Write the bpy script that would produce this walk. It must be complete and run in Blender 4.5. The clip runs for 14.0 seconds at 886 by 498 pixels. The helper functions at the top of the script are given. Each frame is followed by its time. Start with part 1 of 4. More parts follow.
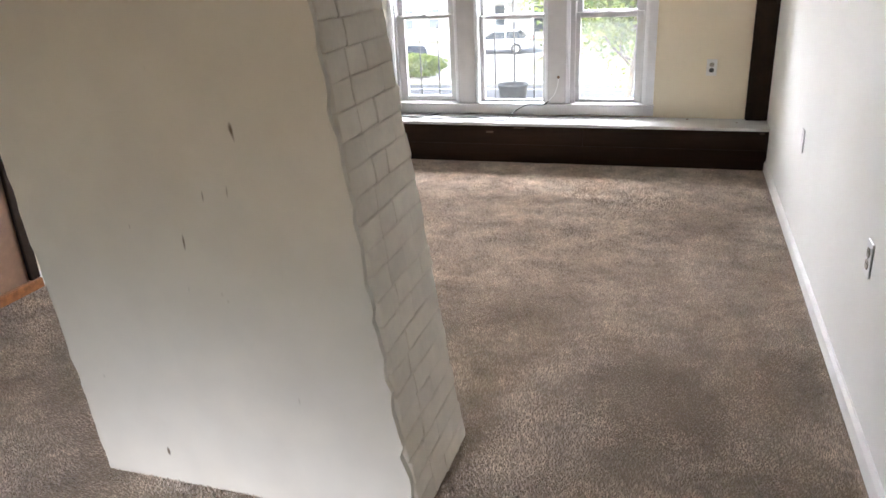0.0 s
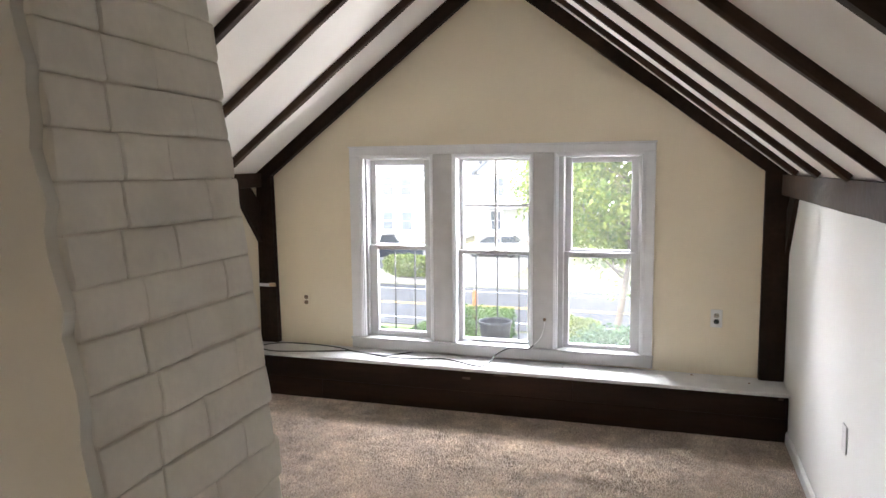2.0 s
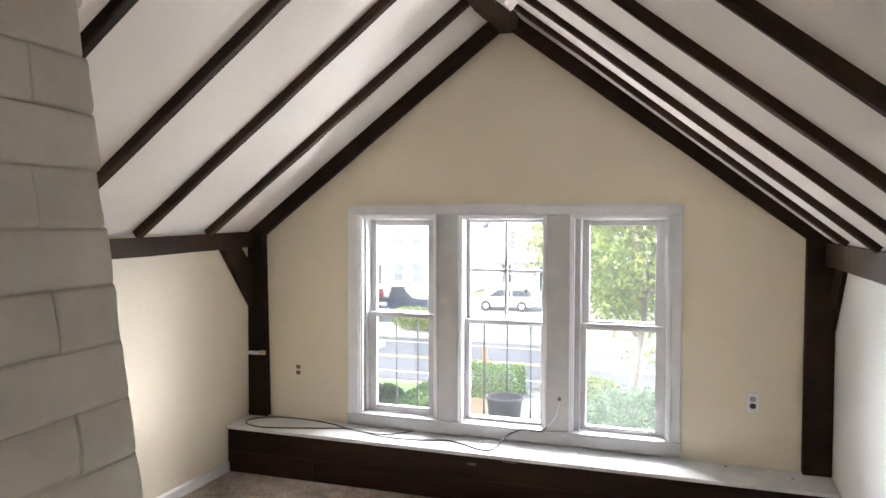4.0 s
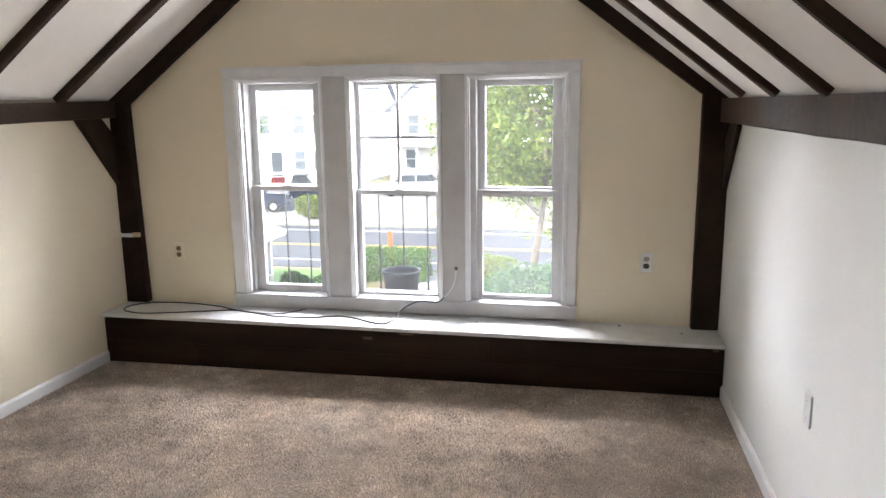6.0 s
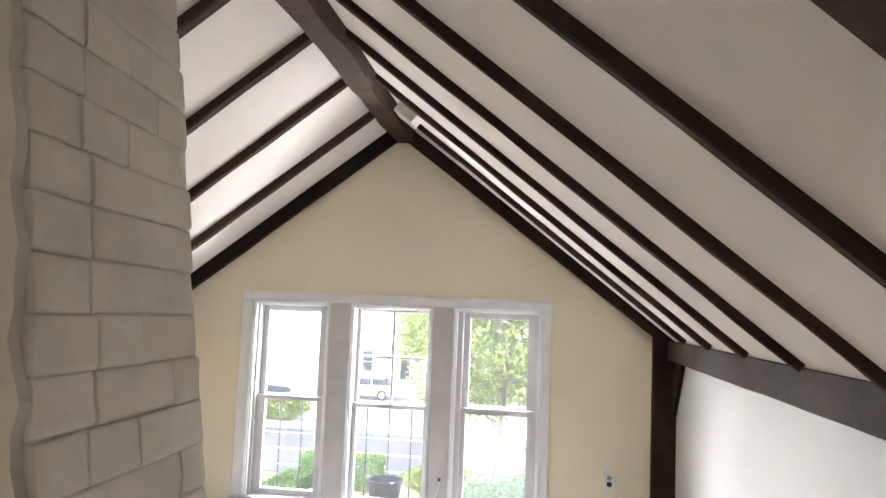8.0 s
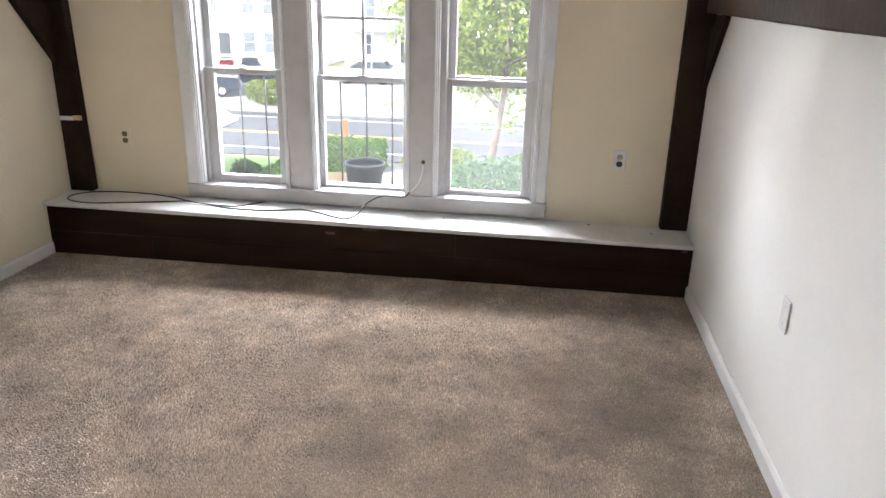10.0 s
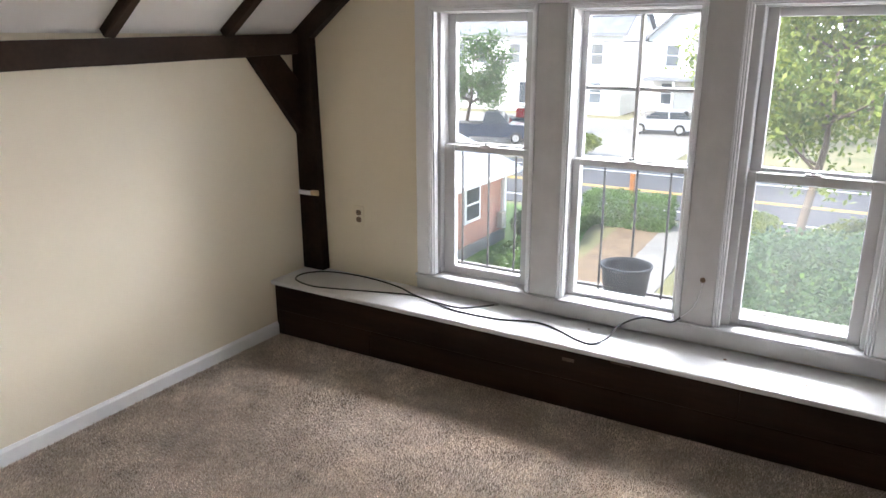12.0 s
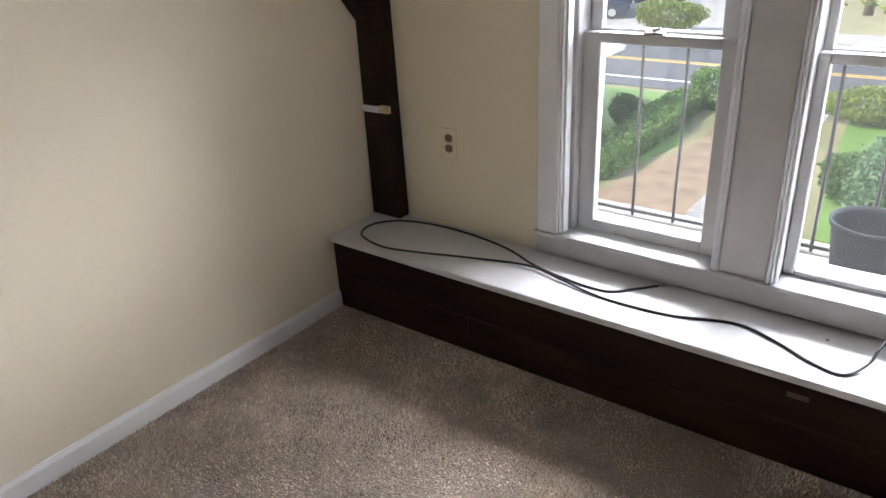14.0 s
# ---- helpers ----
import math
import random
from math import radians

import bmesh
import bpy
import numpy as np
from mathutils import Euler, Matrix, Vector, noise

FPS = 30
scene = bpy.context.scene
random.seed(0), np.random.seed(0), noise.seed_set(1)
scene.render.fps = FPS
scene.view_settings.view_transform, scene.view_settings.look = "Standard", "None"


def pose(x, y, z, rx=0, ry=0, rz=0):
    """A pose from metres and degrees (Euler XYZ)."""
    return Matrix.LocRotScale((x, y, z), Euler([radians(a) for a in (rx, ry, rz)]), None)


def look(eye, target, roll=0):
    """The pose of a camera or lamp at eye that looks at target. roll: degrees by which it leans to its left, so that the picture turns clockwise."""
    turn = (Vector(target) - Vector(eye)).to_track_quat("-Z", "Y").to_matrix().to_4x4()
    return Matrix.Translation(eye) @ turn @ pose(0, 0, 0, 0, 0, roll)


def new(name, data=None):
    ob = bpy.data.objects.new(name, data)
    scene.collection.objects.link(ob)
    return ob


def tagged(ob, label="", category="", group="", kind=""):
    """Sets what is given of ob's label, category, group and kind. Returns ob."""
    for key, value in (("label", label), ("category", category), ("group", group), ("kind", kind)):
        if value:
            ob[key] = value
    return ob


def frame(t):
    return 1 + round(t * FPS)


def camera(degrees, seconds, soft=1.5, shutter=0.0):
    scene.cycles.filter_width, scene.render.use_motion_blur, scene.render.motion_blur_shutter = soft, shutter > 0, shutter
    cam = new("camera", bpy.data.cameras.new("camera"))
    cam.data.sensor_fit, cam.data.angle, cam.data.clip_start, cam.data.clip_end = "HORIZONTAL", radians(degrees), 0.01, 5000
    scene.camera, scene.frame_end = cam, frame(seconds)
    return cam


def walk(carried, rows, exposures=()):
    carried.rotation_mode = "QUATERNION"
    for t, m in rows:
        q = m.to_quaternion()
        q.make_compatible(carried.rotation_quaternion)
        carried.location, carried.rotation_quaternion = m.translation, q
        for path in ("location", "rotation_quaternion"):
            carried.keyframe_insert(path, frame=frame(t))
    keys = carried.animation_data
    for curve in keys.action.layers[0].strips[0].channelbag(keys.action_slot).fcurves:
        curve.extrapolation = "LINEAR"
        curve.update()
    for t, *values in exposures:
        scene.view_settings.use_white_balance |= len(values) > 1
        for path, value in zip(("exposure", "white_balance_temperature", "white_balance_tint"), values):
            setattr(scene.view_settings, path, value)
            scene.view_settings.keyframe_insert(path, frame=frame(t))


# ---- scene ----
cam = camera(63.1, 14.0)
PATH = [
    (0, (3.067, -5.563, 1.43), (2.468, -3.8, 0.699), -2.9),
    (0.5, (3.026, -5.373, 1.512), (2.441, -3.519, 1.044), -1.1),
    (1, (3.005, -5.184, 1.556), (2.45, -3.287, 1.249), -1.5),
    (1.5, (2.994, -4.965, 1.503), (2.431, -3.098, 1.059), -1.7),
    (2, (2.995, -4.792, 1.605), (2.385, -2.9, 1.391), -0.5),
    (2.5, (2.992, -4.698, 1.651), (2.399, -2.792, 1.529), -0.3),
    (2.7, (2.995, -4.688, 1.671), (2.395, -2.782, 1.607), -0.4),
    (4.8, (2.853, -4.135, 1.666), (2.179, -2.254, 1.576), 0.4),
    (5, (2.857, -4.096, 1.633), (2.171, -2.221, 1.502), -0.1),
    (5.5, (2.889, -4.045, 1.566), (2.273, -2.162, 1.289), -0.5),
    (6, (2.916, -4.123, 1.534), (2.531, -2.198, 1.151), -0.7),
    (6.5, (2.811, -4.285, 1.554), (2.57, -2.371, 1.263), -0.6),
    (7, (2.762, -4.584, 1.628), (2.472, -2.605, 1.62), 0.6),
    (7.5, (2.812, -4.8, 1.675), (2.516, -2.828, 1.824), 2.1),
    (8, (2.804, -4.796, 1.681), (2.528, -2.823, 1.859), 2.4),
    (8.5, (2.756, -4.521, 1.542), (2.519, -2.542, 1.361), 2.7),
    (8.7, (2.764, -4.429, 1.53), (2.565, -2.487, 1.094), 2.1),
    (10.8, (2.828, -3.582, 1.505), (2.417, -1.747, 0.823), 0.2),
    (11, (2.783, -3.455, 1.511), (2.241, -1.649, 0.844), 0.3),
    (11.5, (2.751, -3.281, 1.568), (1.984, -1.551, 0.92), 0.0),
    (12, (2.699, -3.044, 1.579), (1.72, -1.393, 1.018), -0.1),
    (12.5, (2.586, -2.824, 1.571), (1.418, -1.285, 1.055), -1.0),
    (13, (2.382, -2.587, 1.532), (1.166, -1.09, 1.0), -1.6),
    (13.5, (2.157, -2.382, 1.491), (1.025, -0.875, 0.822), -2.7),
    (14, (1.927, -2.063, 1.443), (0.811, -0.64, 0.589), -3.0),
]
EXPOSURES = [(t, stops, 6350, 16) for t, stops in ((0.0, 2.6), (1.5, 2.4), (2.5, 2.5), (5.0, 2.5), (5.5, 2.3), (6.5, 2.28), (7.5, 2.65), (8.2, 2.78), (8.7, 2.5), (11.0, 2.25), (12.0, 1.9), (13.0, 1.75), (14.0, 1.7))]
walk(cam, [(t, look(eye, target, roll)) for t, eye, target, roll in PATH], EXPOSURES)

# ---- world and light ----
SUN_ELEVATION, SUN_FROM = 40.0, 215.0  # degrees; compass bearing of the sun, from +y clockwise
world = bpy.data.worlds.new("sky")
scene.world = world
world.use_nodes = True
wn = world.node_tree
sky = wn.nodes.new("ShaderNodeTexSky")
sky.sky_type, sky.sun_disc = "NISHITA", False
sky.sun_elevation, sky.sun_rotation = radians(SUN_ELEVATION), radians(SUN_FROM)
wn.nodes["Background"].inputs["Strength"].default_value = 0.15
wn.links.new(sky.outputs["Color"], wn.nodes["Background"].inputs["Color"])
sun = new("sun", bpy.data.lights.new("sun", "SUN"))
sun.data.energy, sun.data.angle, sun.data.color = 2.9, radians(0.5), (1.0, 0.95, 0.87)
bearing = radians(SUN_FROM)
sun_at = Vector((math.sin(bearing), math.cos(bearing), math.tan(radians(SUN_ELEVATION)))) * 30
sun.matrix_world = look(sun_at, (0, 0, 0))


def daylight(name, wide, high, watts, at, towards, colour, spread=180):
    """An added area lamp that stands in for daylight at a window."""
    lamp = new(name, bpy.data.lights.new(name, "AREA"))
    lamp.data.shape, lamp.data.size, lamp.data.size_y = "RECTANGLE", wide, high
    lamp.data.energy, lamp.data.color, lamp.data.spread = watts, colour, radians(spread)
    lamp.matrix_world = look(at, towards)


daylight("gable_window_sky", 4.6, 0.8, 165.0, (1.82, 2.6, 2.75), (1.82, -1.6, 0.0), (0.92, 0.96, 1.0), 130)
daylight("gable_window_ground_glow", 4.6, 0.7, 56.0, (1.82, 2.0, -0.9), (1.82, -1.8, 2.2), (1.0, 0.985, 0.94), 165)
# added lamp at the unseen end window, narrowed to brighten the chimney's foot
daylight("end_window_sky", 1.15, 0.7, 2.4, (1.5, -7.95, 1.45), (1.9, -4.1, -0.85), (0.93, 0.97, 1.0), 36)


# ---- materials ----
def material(name, colour, rough=0.6, vary=0.12, scale=6.0, grain=0.0, grain_scale=120.0, bump=0.0, bump_scale=60.0,
             metal=0.0, stretch=(1, 1, 1), per_piece=0.0, second=None, spec=0.5):
    """A surface with broad mottling, fine grain and relief, at real size."""
    m = bpy.data.materials.new(name)
    m.use_nodes = True
    t = m.node_tree
    b = t.nodes["Principled BSDF"]
    b.inputs["Roughness"].default_value, b.inputs["Metallic"].default_value = rough, metal
    b.inputs["Specular IOR Level"].default_value = spec
    where = t.nodes.new("ShaderNodeTexCoord")
    fit_size = t.nodes.new("ShaderNodeMapping")
    fit_size.inputs["Scale"].default_value = stretch
    t.links.new(where.outputs["Object"], fit_size.inputs["Vector"])
    broad = t.nodes.new("ShaderNodeTexNoise")
    broad.inputs["Scale"].default_value, broad.inputs["Detail"].default_value = scale, 5
    t.links.new(fit_size.outputs["Vector"], broad.inputs["Vector"])
    ramp = t.nodes.new("ShaderNodeValToRGB")
    dark = [c * (1 - vary) for c in colour] if second is None else second
    light = [min(1.0, c * (1 + vary)) for c in colour] if second is None else colour
    ramp.color_ramp.elements[0].position, ramp.color_ramp.elements[1].position = 0.3, 0.7
    ramp.color_ramp.elements[0].color, ramp.color_ramp.elements[1].color = (*dark, 1), (*light, 1)
    t.links.new(broad.outputs["Fac"], ramp.inputs["Fac"])
    colour_out = ramp.outputs["Color"]

    def scaled(source, low, high):
        span = t.nodes.new("ShaderNodeMapRange")
        span.inputs["To Min"].default_value, span.inputs["To Max"].default_value = low, high
        t.links.new(source, span.inputs["Value"])
        mix = t.nodes.new("ShaderNodeMix")
        mix.data_type, mix.blend_type = "RGBA", "MULTIPLY"
        mix.inputs["Factor"].default_value = 1.0
        t.links.new(colour_out, mix.inputs[6])
        t.links.new(span.outputs["Result"], mix.inputs[7])
        return mix.outputs[2]

    if grain:
        fine = t.nodes.new("ShaderNodeTexNoise")
        fine.inputs["Scale"].default_value, fine.inputs["Detail"].default_value = grain_scale, 3
        t.links.new(fit_size.outputs["Vector"], fine.inputs["Vector"])
        colour_out = scaled(fine.outputs["Fac"], 1 - grain, 1 + grain)
    if per_piece:
        info = t.nodes.new("ShaderNodeObjectInfo")
        colour_out = scaled(info.outputs["Random"], 1 - per_piece, 1 + per_piece)
    t.links.new(colour_out, b.inputs["Base Color"])
    if bump:
        relief = t.nodes.new("ShaderNodeTexNoise")
        relief.inputs["Scale"].default_value, relief.inputs["Detail"].default_value = bump_scale, 4
        t.links.new(fit_size.outputs["Vector"], relief.inputs["Vector"])
        node = t.nodes.new("ShaderNodeBump")
        node.inputs["Strength"].default_value, node.inputs["Distance"].default_value = bump, 0.01
        t.links.new(relief.outputs["Fac"], node.inputs["Height"])
        t.links.new(node.outputs["Normal"], b.inputs["Normal"])
    return m


def glass(name, dust=0.007):
    m = bpy.data.materials.new(name)
    m.use_nodes = True
    t = m.node_tree
    t.nodes.remove(t.nodes["Principled BSDF"])
    out = t.nodes["Material Output"]
    clear, shine, mix = (t.nodes.new(n) for n in ("ShaderNodeBsdfTransparent", "ShaderNodeBsdfGlossy", "ShaderNodeMixShader"))
    clear.inputs["Color"].default_value = (0.93, 0.95, 0.94, 1)
    shine.inputs["Roughness"].default_value = 0.03
    edge = t.nodes.new("ShaderNodeFresnel")
    edge.inputs["IOR"].default_value = 1.45
    t.links.new(edge.outputs["Fac"], mix.inputs["Fac"])
    t.links.new(clear.outputs["BSDF"], mix.inputs[1])
    t.links.new(shine.outputs["BSDF"], mix.inputs[2])
    # a thin film of dust scatters the daylight
    film, film_mix, where, cloud, span = (t.nodes.new(n) for n in ("ShaderNodeBsdfTranslucent", "ShaderNodeMixShader", "ShaderNodeTexCoord", "ShaderNodeTexNoise", "ShaderNodeMapRange"))
    cloud.inputs["Scale"].default_value, cloud.inputs["Detail"].default_value = 5.0, 4
    span.inputs["To Min"].default_value, span.inputs["To Max"].default_value = dust * 0.5, dust * 1.5
    film.inputs["Color"].default_value = (0.9, 0.9, 0.9, 1)
    t.links.new(where.outputs["Object"], cloud.inputs["Vector"])
    t.links.new(cloud.outputs["Fac"], span.inputs["Value"])
    t.links.new(span.outputs["Result"], film_mix.inputs["Fac"])
    t.links.new(mix.outputs["Shader"], film_mix.inputs[1])
    t.links.new(film.outputs["BSDF"], film_mix.inputs[2])
    t.links.new(film_mix.outputs["Shader"], out.inputs["Surface"])
    return m


def carpet_material():
    m = material("carpet_pile", (0.46, 0.38, 0.30), rough=0.95, scale=3.2, second=(0.34, 0.275, 0.215), grain=0.55, grain_scale=260,
                 bump=0.9, bump_scale=240, spec=0.1)
    b = m.node_tree.nodes["Principled BSDF"]
    b.inputs["Sheen Weight"].default_value = 0.25
    b.inputs["Sheen Roughness"].default_value = 0.5
    return m


CREAM = material("cream_wall_paint", (0.785, 0.712, 0.555), rough=0.55, vary=0.03, scale=2.0, bump=0.08, bump_scale=160)
EAST_PAINT = material("off_white_wall_paint", (0.76, 0.765, 0.74), rough=0.5, vary=0.03, scale=2.0, bump=0.08, bump_scale=160)
PLASTER = material("white_ceiling_plaster", (0.86, 0.83, 0.79), rough=0.75, vary=0.03, scale=2.5, bump=0.10, bump_scale=90)
WHITE = material("white_gloss_paint", (0.77, 0.78, 0.79), rough=0.35, vary=0.04, scale=9, bump=0.06, bump_scale=50)
# white paint too: its backlit shade is put into this greyer colour
SHADED_TRIM = material("shaded_white_trim_paint", (0.53, 0.53, 0.525), rough=0.4, vary=0.06, scale=9, bump=0.06, bump_scale=50)
BASE = material("white_baseboard_paint", (0.78, 0.78, 0.77), rough=0.4, vary=0.04, scale=9, bump=0.05, bump_scale=50)
SHELF = material("worn_white_board", (0.62, 0.62, 0.615), rough=0.40, vary=0.08, scale=7, grain=0.06, grain_scale=60, bump=0.05)
BEAM = material("dark_stained_timber", (0.023, 0.0125, 0.0075), rough=0.6, spec=0.12, vary=0.35, scale=5, grain=0.3, grain_scale=40, bump=0.35, bump_scale=30,
                stretch=(1, 1, 1))
# the same stain as the dark timber, with daylight put into a lighter brown
LIT_BEAM = material("lit_stained_timber", (0.038, 0.021, 0.0125), rough=0.6, spec=0.2, vary=0.35, scale=4, grain=0.35, grain_scale=38, bump=0.35, bump_scale=28)
RAIL_BEAM = material("worn_stained_timber", (0.052, 0.031, 0.019), rough=0.6, spec=0.2, vary=0.4, scale=4, grain=0.3, grain_scale=35, bump=0.35, bump_scale=28)
PLANK = material("dark_brown_board", (0.022, 0.0105, 0.0055), rough=0.55, spec=0.12, vary=0.35, scale=3, grain=0.3, grain_scale=25, bump=0.15, bump_scale=20,
                 stretch=(0.3, 1, 3), per_piece=0.2)
BRICK = material("painted_brick", (0.76, 0.715, 0.63), rough=0.6, vary=0.06, scale=12, grain=0.05, grain_scale=70, bump=0.28, bump_scale=26, per_piece=0.05)
MORTAR = material("painted_mortar", (0.74, 0.68, 0.59), rough=0.75, vary=0.06, scale=18, bump=0.2, bump_scale=60)
PARGE = material("painted_chimney_render", (0.70, 0.67, 0.60), rough=0.55, vary=0.05, scale=5, bump=0.2, bump_scale=22)
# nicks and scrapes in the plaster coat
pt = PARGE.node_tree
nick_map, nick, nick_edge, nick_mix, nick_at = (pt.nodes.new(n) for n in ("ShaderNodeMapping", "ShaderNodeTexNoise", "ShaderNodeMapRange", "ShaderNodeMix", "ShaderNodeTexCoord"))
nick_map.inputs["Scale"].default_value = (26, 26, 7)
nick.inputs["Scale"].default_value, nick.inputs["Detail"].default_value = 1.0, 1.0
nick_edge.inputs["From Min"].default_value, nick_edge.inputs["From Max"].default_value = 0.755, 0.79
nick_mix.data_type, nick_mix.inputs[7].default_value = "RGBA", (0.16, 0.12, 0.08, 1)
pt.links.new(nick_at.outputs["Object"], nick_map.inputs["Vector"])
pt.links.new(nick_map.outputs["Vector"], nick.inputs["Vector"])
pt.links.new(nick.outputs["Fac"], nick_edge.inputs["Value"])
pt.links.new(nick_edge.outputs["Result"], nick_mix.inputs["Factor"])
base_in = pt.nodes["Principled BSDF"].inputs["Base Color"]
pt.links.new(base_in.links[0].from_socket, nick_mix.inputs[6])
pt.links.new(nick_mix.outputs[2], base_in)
CARPET = carpet_material()


def yarn_material():
    """Twisted yarn in browns and beiges, each tuft its own shade, with broad worn patches."""
    m = bpy.data.materials.new("carpet_yarn")
    m.use_nodes = True
    t = m.node_tree
    b = t.nodes["Principled BSDF"]
    b.inputs["Roughness"].default_value, b.inputs["Specular IOR Level"].default_value = 0.9, 0.1
    b.inputs["Sheen Weight"].default_value, b.inputs["Sheen Roughness"].default_value = 0.4, 0.4
    geo, ramp, where, broad, span, mix = (t.nodes.new(n) for n in ("ShaderNodeNewGeometry", "ShaderNodeValToRGB", "ShaderNodeTexCoord", "ShaderNodeTexNoise",
                                                                  "ShaderNodeMapRange", "ShaderNodeMix"))
    ramp.color_ramp.elements[0].color, ramp.color_ramp.elements[1].color = (0.46, 0.37, 0.30, 1), (0.87, 0.765, 0.66, 1)
    t.links.new(geo.outputs["Random Per Island"], ramp.inputs["Fac"])
    broad.inputs["Scale"].default_value, broad.inputs["Detail"].default_value, broad.inputs["Roughness"].default_value = 5.5, 6, 0.7
    t.links.new(where.outputs["Object"], broad.inputs["Vector"])
    span.inputs["From Min"].default_value, span.inputs["From Max"].default_value = 0.35, 0.65
    span.inputs["To Min"].default_value, span.inputs["To Max"].default_value = 0.58, 1.24
    t.links.new(broad.outputs["Fac"], span.inputs["Value"])
    mix.data_type, mix.blend_type = "RGBA", "MULTIPLY"
    mix.inputs["Factor"].default_value = 1.0
    t.links.new(ramp.outputs["Color"], mix.inputs[6])
    t.links.new(span.outputs["Result"], mix.inputs[7])
    t.links.new(mix.outputs[2], b.inputs["Base Color"])
    return m


YARN = yarn_material()
GLASS = glass("window_glass", 0.005)
HAZY_GLASS = glass("hazy_window_glass", 0.014)
BLACK = material("black_rubber", (0.015, 0.015, 0.016), rough=0.45, vary=0.2, scale=30)
BROWN_PLASTIC = material("brown_plastic", (0.20, 0.13, 0.08), rough=0.4, vary=0.1, scale=40)
GREY_PLASTIC = material("beige_grey_plastic", (0.36, 0.33, 0.28), rough=0.4, vary=0.1, scale=40)
STEEL = material("dull_metal", (0.45, 0.45, 0.44), rough=0.4, vary=0.15, scale=30, metal=0.8)
IRON = material("black_iron", (0.03, 0.03, 0.032), rough=0.5, vary=0.3, scale=40, metal=0.3)
ORANGE_WOOD = material("orange_stained_wood", (0.30, 0.12, 0.04), rough=0.45, vary=0.3, scale=8, grain=0.3, grain_scale=40, stretch=(1, 4, 4))
PANEL_WOOD = material("brown_panel_wood", (0.22, 0.13, 0.08), rough=0.5, vary=0.2, scale=6, grain=0.2, grain_scale=30)
PALE_WOOD = material("bare_pale_wood", (0.62, 0.48, 0.28), rough=0.6, vary=0.15, scale=20)
POT = material("grey_plastic_pot", (0.030, 0.033, 0.038), rough=0.8, spec=0.1, vary=0.15, scale=14, grain=0.1)
DECK = material("weathered_deck_wood", (0.22, 0.20, 0.18), rough=0.8, vary=0.25, scale=8, grain=0.2, stretch=(0.3, 2, 2))


# ---- building helpers ----
def box(bm, x0, x1, y0, y1, z0, z1):
    v = [bm.verts.new((x, y, z)) for z in (z0, z1) for y in (y0, y1) for x in (x0, x1)]
    for f in ((0, 2, 3, 1), (4, 5, 7, 6), (0, 1, 5, 4), (2, 6, 7, 3), (0, 4, 6, 2), (1, 3, 7, 5)):
        bm.faces.new([v[i] for i in f])
    return v


def soft_box(x0, x1, y0, y1, z0, z1, edge=0.004, steps=1):
    bm = bmesh.new()
    box(bm, x0, x1, y0, y1, z0, z1)
    bmesh.ops.bevel(bm, geom=bm.edges[:], offset=edge, segments=steps, affect="EDGES", profile=0.6)
    return bm


def prism(bm, outline, axis, a, b):
    """A flat outline of (u, v) drawn out from a to b along an axis: u, v are the other two axes in order."""
    def at(u, v, w):
        p = [u, v]
        p.insert("xyz".index(axis), w)
        return p
    low = [bm.verts.new(at(u, v, a)) for u, v in outline]
    high = [bm.verts.new(at(u, v, b)) for u, v in outline]
    bm.faces.new(low), bm.faces.new(high)
    for i in range(len(outline)):
        j = (i + 1) % len(outline)
        bm.faces.new((low[i], low[j], high[j], high[i]))
    bmesh.ops.recalc_face_normals(bm, faces=bm.faces[:])


def tube(bm, points, radii, sides=8, cap=True):
    """A round bar through the points."""
    rings = []
    n = len(points)
    points = [Vector(p) for p in points]
    side = None
    for i, p in enumerate(points):
        way = (points[min(i + 1, n - 1)] - points[max(i - 1, 0)]).normalized()
        if side is None:
            side = way.orthogonal().normalized()
        side = (side - way * side.dot(way)).normalized()
        other = way.cross(side)
        r = radii if isinstance(radii, (int, float)) else radii[i]
        rings.append([bm.verts.new(p + (side * math.cos(2 * math.pi * k / sides) + other * math.sin(2 * math.pi * k / sides)) * r) for k in range(sides)])
    for a, b in zip(rings, rings[1:]):
        for k in range(sides):
            bm.faces.new((a[k], a[(k + 1) % sides], b[(k + 1) % sides], b[k]))
    if cap:
        bm.faces.new(rings[0][::-1]), bm.faces.new(rings[-1])


def hewn(p0, p1, wide, deep, up, rough=0.004, step=0.12, seed=0, edge=0.006):
    """A hand-hewn beam from p0 to p1 (middle of its top face), hanging down by deep along -up, with uneven faces."""
    bm = bmesh.new()
    p0, p1, up = Vector(p0), Vector(p1), Vector(up).normalized()
    way = (p1 - p0).normalized()
    side = way.cross(up).normalized()
    n = max(2, int((p1 - p0).length / step))
    w, rings = wide / 2, []
    shape = [(-w, 0), (w, 0), (w, -deep + edge), (w - edge, -deep), (-w + edge, -deep), (-w, -deep + edge)]
    for i in range(n + 1):
        c = p0.lerp(p1, i / n)
        ring = []
        for k, (a, b) in enumerate(shape):
            j = noise.noise_vector(Vector((i * step * 3.0, k * 0.8, seed * 7.3))) * rough if k > 1 else Vector((0, 0, 0))
            ring.append(bm.verts.new(c + side * (a + j.x) + up * (b + j.y)))
        rings.append(ring)
    for a, b in zip(rings, rings[1:]):
        for k in range(len(shape)):
            bm.faces.new((a[k], a[(k + 1) % len(shape)], b[(k + 1) % len(shape)], b[k]))
    bm.faces.new(rings[0][::-1]), bm.faces.new(rings[-1])
    bmesh.ops.recalc_face_normals(bm, faces=bm.faces[:])
    return bm


